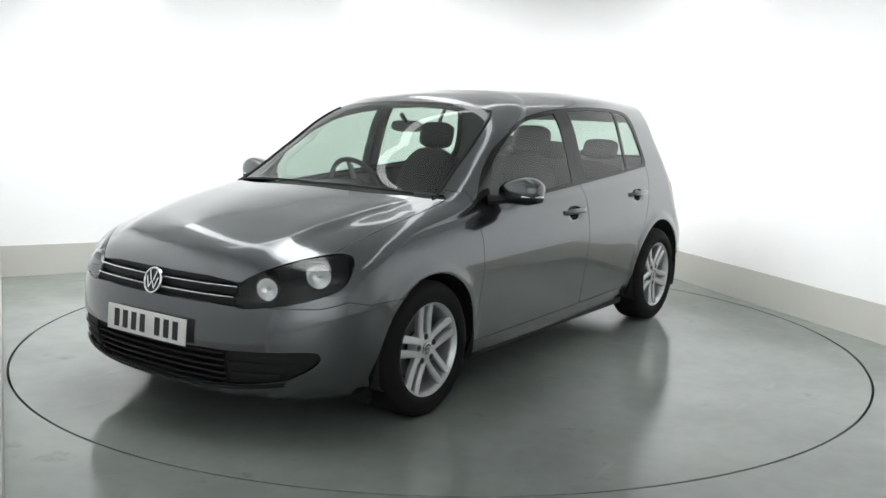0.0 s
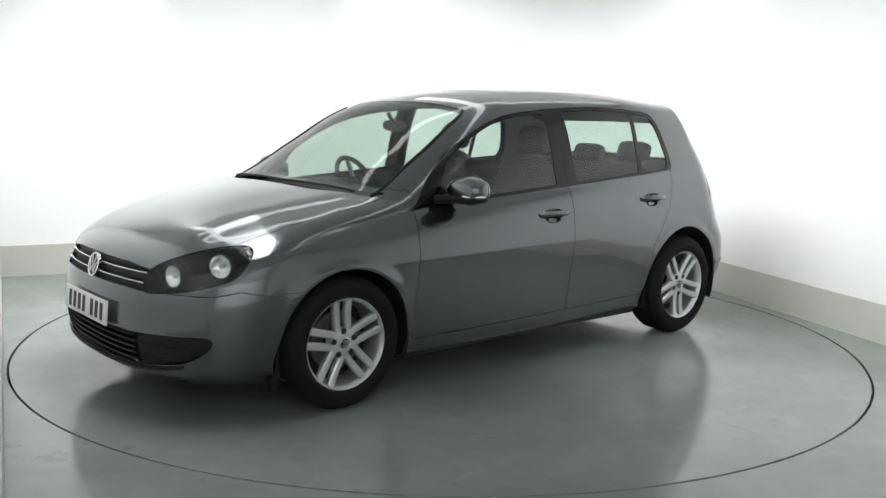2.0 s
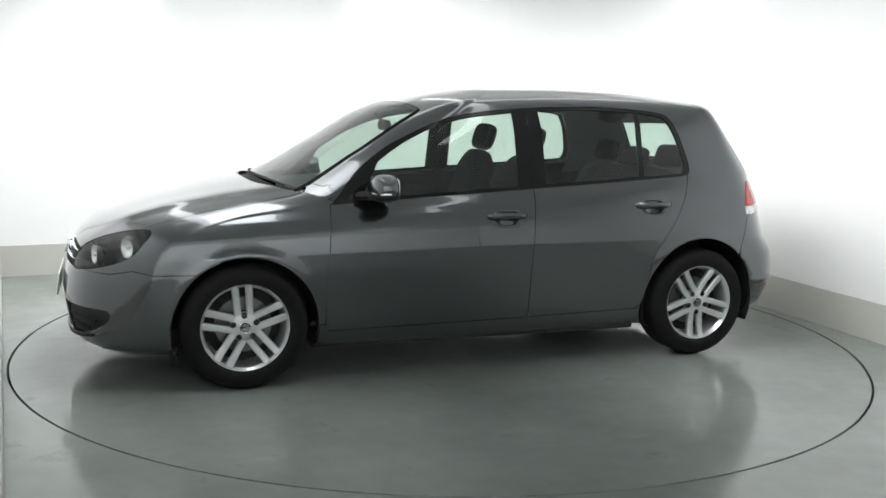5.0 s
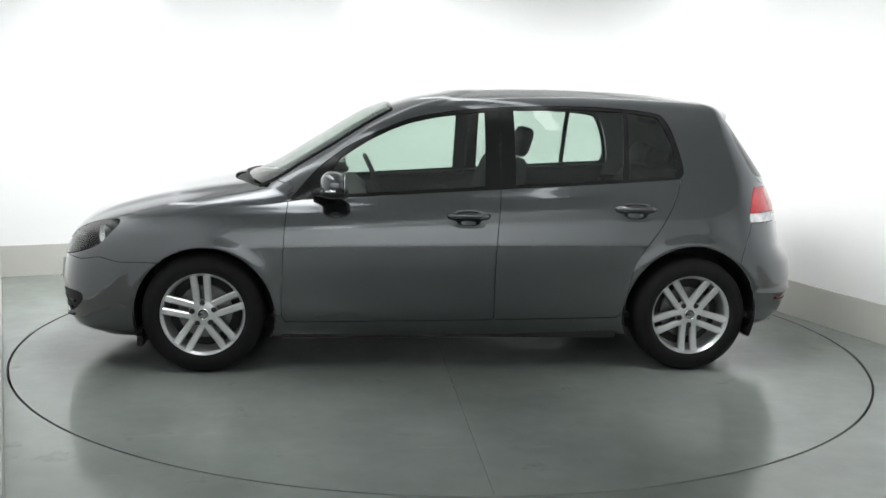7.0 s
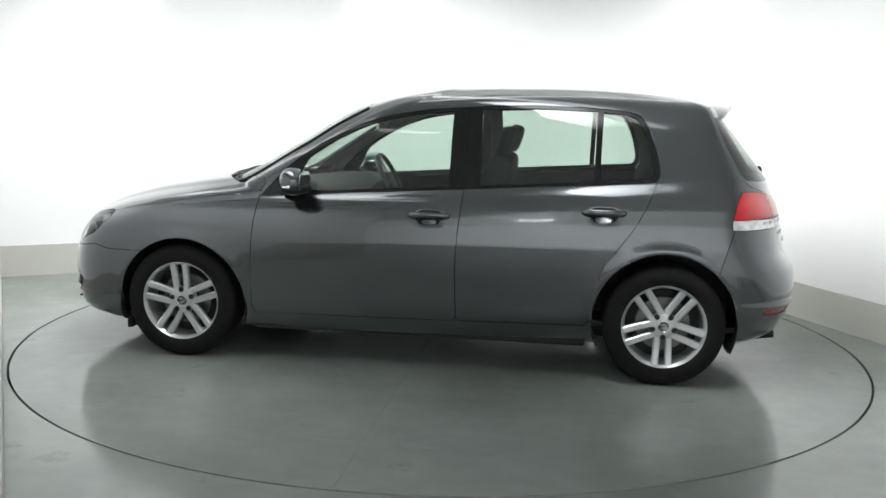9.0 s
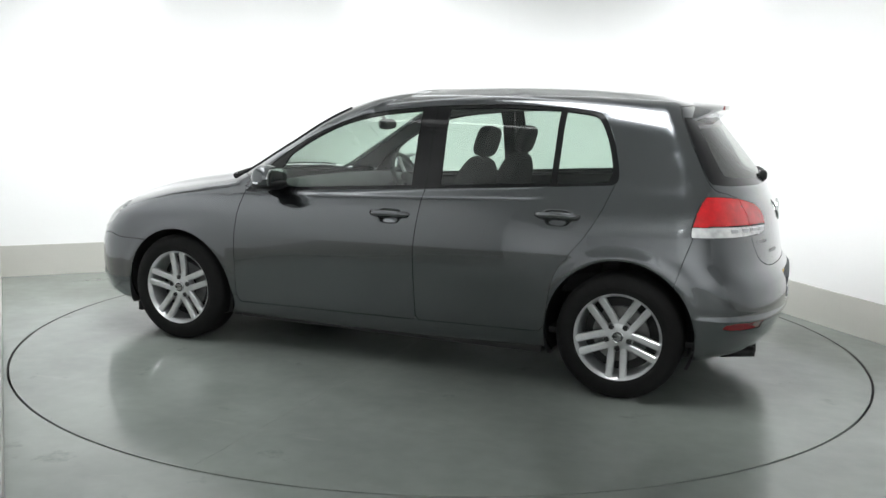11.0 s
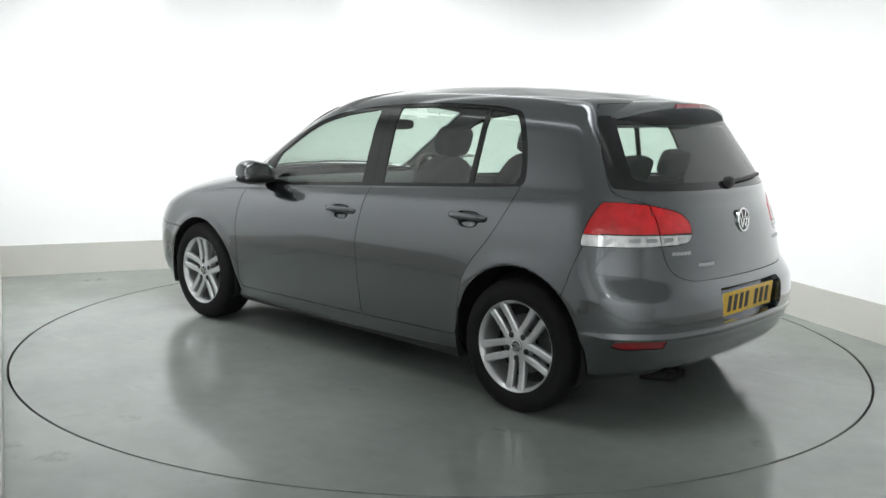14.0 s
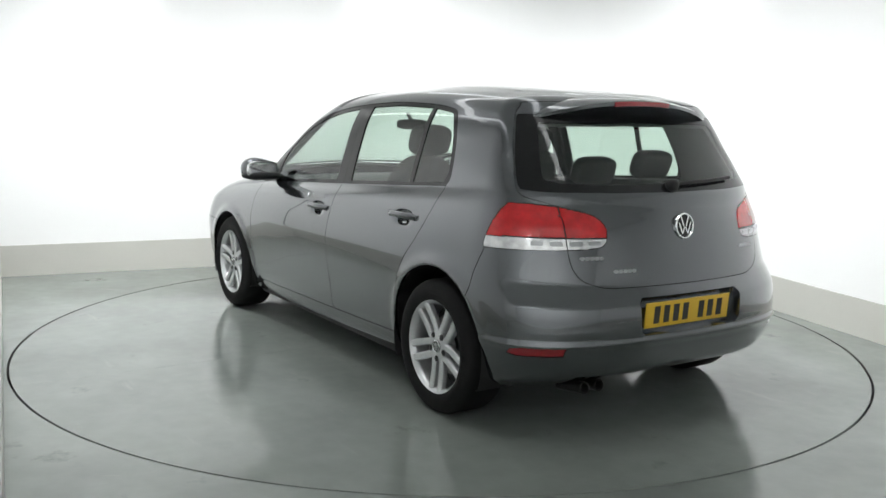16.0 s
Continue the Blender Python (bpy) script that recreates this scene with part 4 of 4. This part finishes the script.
# wheel housings, floor pan and exhaust
for x, (ax, az, ar) in ((1.289, ARCH[0]), (-1.289, ARCH[1])):
    for sg in (1, -1):
        bm = bmesh.new()
        rows = []
        for y in (0.862, 0.50):
            rows.append([bm.verts.new((ax + (ar + 0.006) * math.cos(a), sg * y, max(0.190, az + (ar + 0.006) * math.sin(a)))) for a in (math.radians(-28 + 236 * k / 40) for k in range(41))])
        for k in range(40):
            bm.faces.new((rows[0][k], rows[0][k + 1], rows[1][k + 1], rows[1][k]))
        bm.faces.new(rows[1])
        part("wheel_housing", bm, DARK, car, "black wheel arch liner")
bm = bmesh.new()
box(bm, -1.60, 1.95, -0.60, 0.60, 0.175, 0.26, 0.02)
part("underbody", bm, DARK, car, "black underside of the car")
for sg in (1, -1):
    bm = bmesh.new()
    box(bm, -0.90, 0.90, min(sg * 0.58, sg * 0.80), max(sg * 0.58, sg * 0.80), 0.165, 0.24, 0.02)
    part("sill_underside", bm, DARK, car)
    bm = bmesh.new()
    box(bm, 1.605, 1.635, min(sg * 0.62, sg * 0.80), max(sg * 0.62, sg * 0.80), 0.125, 0.22, 0.006)
    part("wheel_deflector", bm, PLASTIC, car, "small black flap ahead of the wheel")
for y in (0.50, 0.42):
    bm = bmesh.new()
    lathe(bm, [(0.026, -0.16), (0.026, 0.0), (0.024, 0.002), (0.022, 0.0), (0.021, -0.10), (0.0005, -0.10)], Matrix.Translation((-1.900, y, 0.228)) @ pose(0, 0, 0, 0, -82, 0), 24)
    part("tail_pipe", bm, PIPE, car, "dull steel twin tail pipe")

# ---- cabin ----
bm = panel(["shell", "gate", "rear_frame"], (1, -1), 0, 0, 0.028)
bmesh.ops.delete(bm, geom=[f for f in bm.faces if f.calc_center_median().z < 0.95 or f.calc_center_median().x > 0.95], context="FACES")
part("headliner", bm, LINING, car, "light grey cabin lining", angle=60)
for sg in (1, -1):
    for nm in ("front", "rear"):
        part("door_card", panel(["door_" + nm], (sg,), 0.002, 0, 0.055), CABIN, car, "dark door trim panel", angle=60)
bm = bmesh.new()
box(bm, -1.75, 0.95, -0.76, 0.76, 0.27, 0.30, 0.01)
part("cabin_floor", bm, CABIN, car, "dark carpeted cabin floor")
bm = bmesh.new()
rows = []
for k in range(25):
    y = -0.72 + 1.44 * k / 24
    hood = 0.035 * math.exp(-((y + 0.36) / 0.17) ** 4)
    rows.append([bm.verts.new(p) for p in ((0.98 - 0.25 * y * y, y, 0.86), (0.96 - 0.25 * y * y, y, 0.925), (0.70, y, 0.935 + hood * 0.4), (0.52, y, 0.925 + hood), (0.45, y, 0.88 + hood * 0.6), (0.46, y, 0.72), (0.56, y, 0.55), (0.62, y, 0.32))])
for r0, r1 in zip(rows, rows[1:]):
    for k in range(7):
        bm.faces.new((r0[k], r1[k], r1[k + 1], r0[k + 1]))
part("dashboard", bm, CABIN, car, "dark grey dashboard", angle=50)
bm = bmesh.new()
m = Matrix.Translation((0.37, -0.36, 0.905)) @ pose(0, 0, 0, 0, -64, 0)
lathe(bm, [(0.185 + 0.015 * math.cos(a), 0.015 * math.sin(a)) for a in (2 * math.pi * k / 10 for k in range(10))], m, 40, True)
steering = part("steering_wheel", bm, CABIN, car, "dark steering wheel")
for a in (0, 180, 90):
    bm = bmesh.new()
    box(bm, 0.03, 0.18, -0.016, 0.016, -0.012, 0.004, 0.005, m @ pose(0, 0, 0, 0, 0, a))
    part("wheel_spoke", bm, SILVER_TRIM if a != 90 else CABIN, steering)
bm = bmesh.new()
blob(bm, 0, 0, -0.005, 0.065, 0.065, 0.022, 3, m)
part("airbag_cover", bm, CABIN, steering)


def front_seat(y):
    bm = bmesh.new()
    blob(bm, 0.02, y, 0.50, 0.27, 0.25, 0.085, 3.2, Matrix(), 28, 14)
    seat = part("front_seat", bm, CLOTH, car, "dark grey cloth front seat")
    bm = bmesh.new()
    lean = Matrix.Translation((-0.22, y, 0.52)) @ pose(0, 0, 0, 0, -17, 0)
    blob(bm, 0, 0, 0.30, 0.075, 0.235, 0.325, 4.0, lean, 28, 20)
    for v in bm.verts:
        q = lean.inverted() @ v.co
        if q.z > 0.35:
            q.y *= 1 - 0.35 * ((q.z - 0.35) / 0.275) ** 2
            v.co = lean @ q
    part("backrest", bm, CLOTH, seat, angle=60)
    bm = bmesh.new()
    blob(bm, 0.005, 0, 0.715, 0.045, 0.125, 0.085, 3.6, lean, 24, 14)
    part("headrest", bm, CLOTH, seat, angle=60)
    for s in (-1, 1):
        bm = bmesh.new()
        lathe(bm, [(0.006, 0.56), (0.006, 0.68)], lean @ Matrix.Translation((0, s * 0.055, 0)), 8)
        part("headrest_post", bm, STEEL, seat)


front_seat(0.36)
front_seat(-0.36)
bm = bmesh.new()
blob(bm, -0.93, 0, 0.52, 0.26, 0.66, 0.09, 4, Matrix(), 28, 12)
bench = part("rear_seat", bm, CLOTH, car, "dark grey cloth rear bench")
bm = bmesh.new()
blob(bm, 0, 0, 0.27, 0.075, 0.64, 0.285, 4.5, Matrix.Translation((-1.16, 0, 0.52)) @ pose(0, 0, 0, 0, -20, 0), 28, 14)
part("backrest", bm, CLOTH, bench)
for y, hgt in ((0.38, 0.0), (0.0, -0.03), (-0.38, 0.0)):
    bm = bmesh.new()
    blob(bm, 0, 0, 0.635 + hgt, 0.040, 0.125, 0.070, 4.0, Matrix.Translation((-1.16, y, 0.52)) @ pose(0, 0, 0, 0, -18, 0), 24, 12)
    part("headrest", bm, CLOTH, bench)
bm = bmesh.new()
box(bm, -1.80, -1.34, -0.60, 0.60, 0.935, 0.955, 0.006)
part("parcel_shelf", bm, CABIN, car, "dark parcel shelf behind the rear seat")
bm = bmesh.new()
blob(bm, 0.36, 0.0, 1.275, 0.018, 0.115, 0.033, 3, Matrix(), 24, 10)
mir = part("rear_view_mirror", bm, CABIN, car, "dark rear-view mirror")
bm = bmesh.new()
sweep(bm, [(0.36, 0, 1.29), (0.40, 0, 1.325), (0.415, 0, 1.345)], oval(0.03, 0.02, 8))
part("mirror_stalk", bm, CABIN, mir)

# ---- strip lights under the ceiling, round the turntable, and added wall fills ----
def along(k, off, z):
    """The two ends of a line beside wall k, off metres into the room."""
    p0, p1 = CORNERS[k], CORNERS[(k + 1) % 7]
    d = (p1 - p0).normalized()
    n = Vector((d.y, -d.x))
    start, end = {1: (0.4, 5.8), 3: (2.0, 7.0)}.get(k, (0.4, 5.0))
    return p0 + d * start + n * off, p0 + d * end + n * off, n


# Broad unseen fill lights, added to brighten the walls, the floor and the car.
for k, nm, off, low, watts in ((0, "north_wall_washer", 2.4, 0.40, 84), (1, "east_wall_washer", 2.4, 0.40, 100), (6, "west_wall_washer", 0.9, 0.40, 42), (3, "south_wall_washer", 1.9, 0.6, 205)):
    a, b, n = along(k, off, TOP)
    mid = (a + b) / 2
    foot = mid - n * off
    data = bpy.data.lights.new(nm, "AREA")
    data.shape, data.size, data.size_y, data.energy, data.color = "RECTANGLE", (b - a).length, 0.80, watts, (0.98, 1.0, 1.0)
    data.spread = radians(175 if k == 3 else 100)
    lamp = new(nm, data)
    zax = (Vector((mid.x, mid.y, TOP - 0.06)) - Vector((foot.x, foot.y, low))).normalized()
    xax = Vector(((b - a).x, (b - a).y, 0)).normalized()
    yax = zax.cross(xax)
    lamp.matrix_world = Matrix.Translation((mid.x, mid.y, TOP - 0.06)) @ Matrix((xax, yax, zax)).transposed().to_4x4()
    tagged(lamp, "unseen broad fill light added to brighten the white wall", "light", kind="structure")
    if k == 3:
        continue
    a, b, n = along(k, off - 0.2, TOP)   # a thin bare tube beside it
    mid = (a + b) / 2
    data = bpy.data.lights.new(nm.replace("wall_washer", "strip_light"), "AREA")
    data.shape, data.size, data.size_y, data.energy, data.color = "RECTANGLE", (b - a).length, 0.14, 5.5, (0.98, 1.0, 1.0)
    lamp = new(data.name, data)
    lamp.matrix_world = Matrix.Translation((mid.x, mid.y, TOP - 0.03)) @ Matrix((xax, Vector((0, 0, 1)).cross(xax), Vector((0, 0, 1)))).transposed().to_4x4()
    tagged(lamp, "long thin white strip light under the ceiling", "light", kind="structure")
for dz in (0.0, 0.09):   # a small twin tube high up beside the camera
    area_lamp("camera_side_light", (-0.33, -6.0, TOP - 0.08 - dz), (-0.2, 1.0, 0.4), 0.5, 0.025, 0.9)


def motions():
    rows_table, rows_car = [], []
    for k in range(9):
        t = 2.0 * k
        yaw = SPIN0 + SPIN_RATE * t
        rows_table.append((t, pose(0, 0, 0, 0, 0, yaw)))
        rows_car.append((t, pose(0, 0, 0, 0, 0, yaw) @ pose(CAR_X, CAR_Y, 0.002)))
    walk(turntable, rows_table)
    walk(car, rows_car)


CAR_X, CAR_Y = 0.031, 0.004
motions()
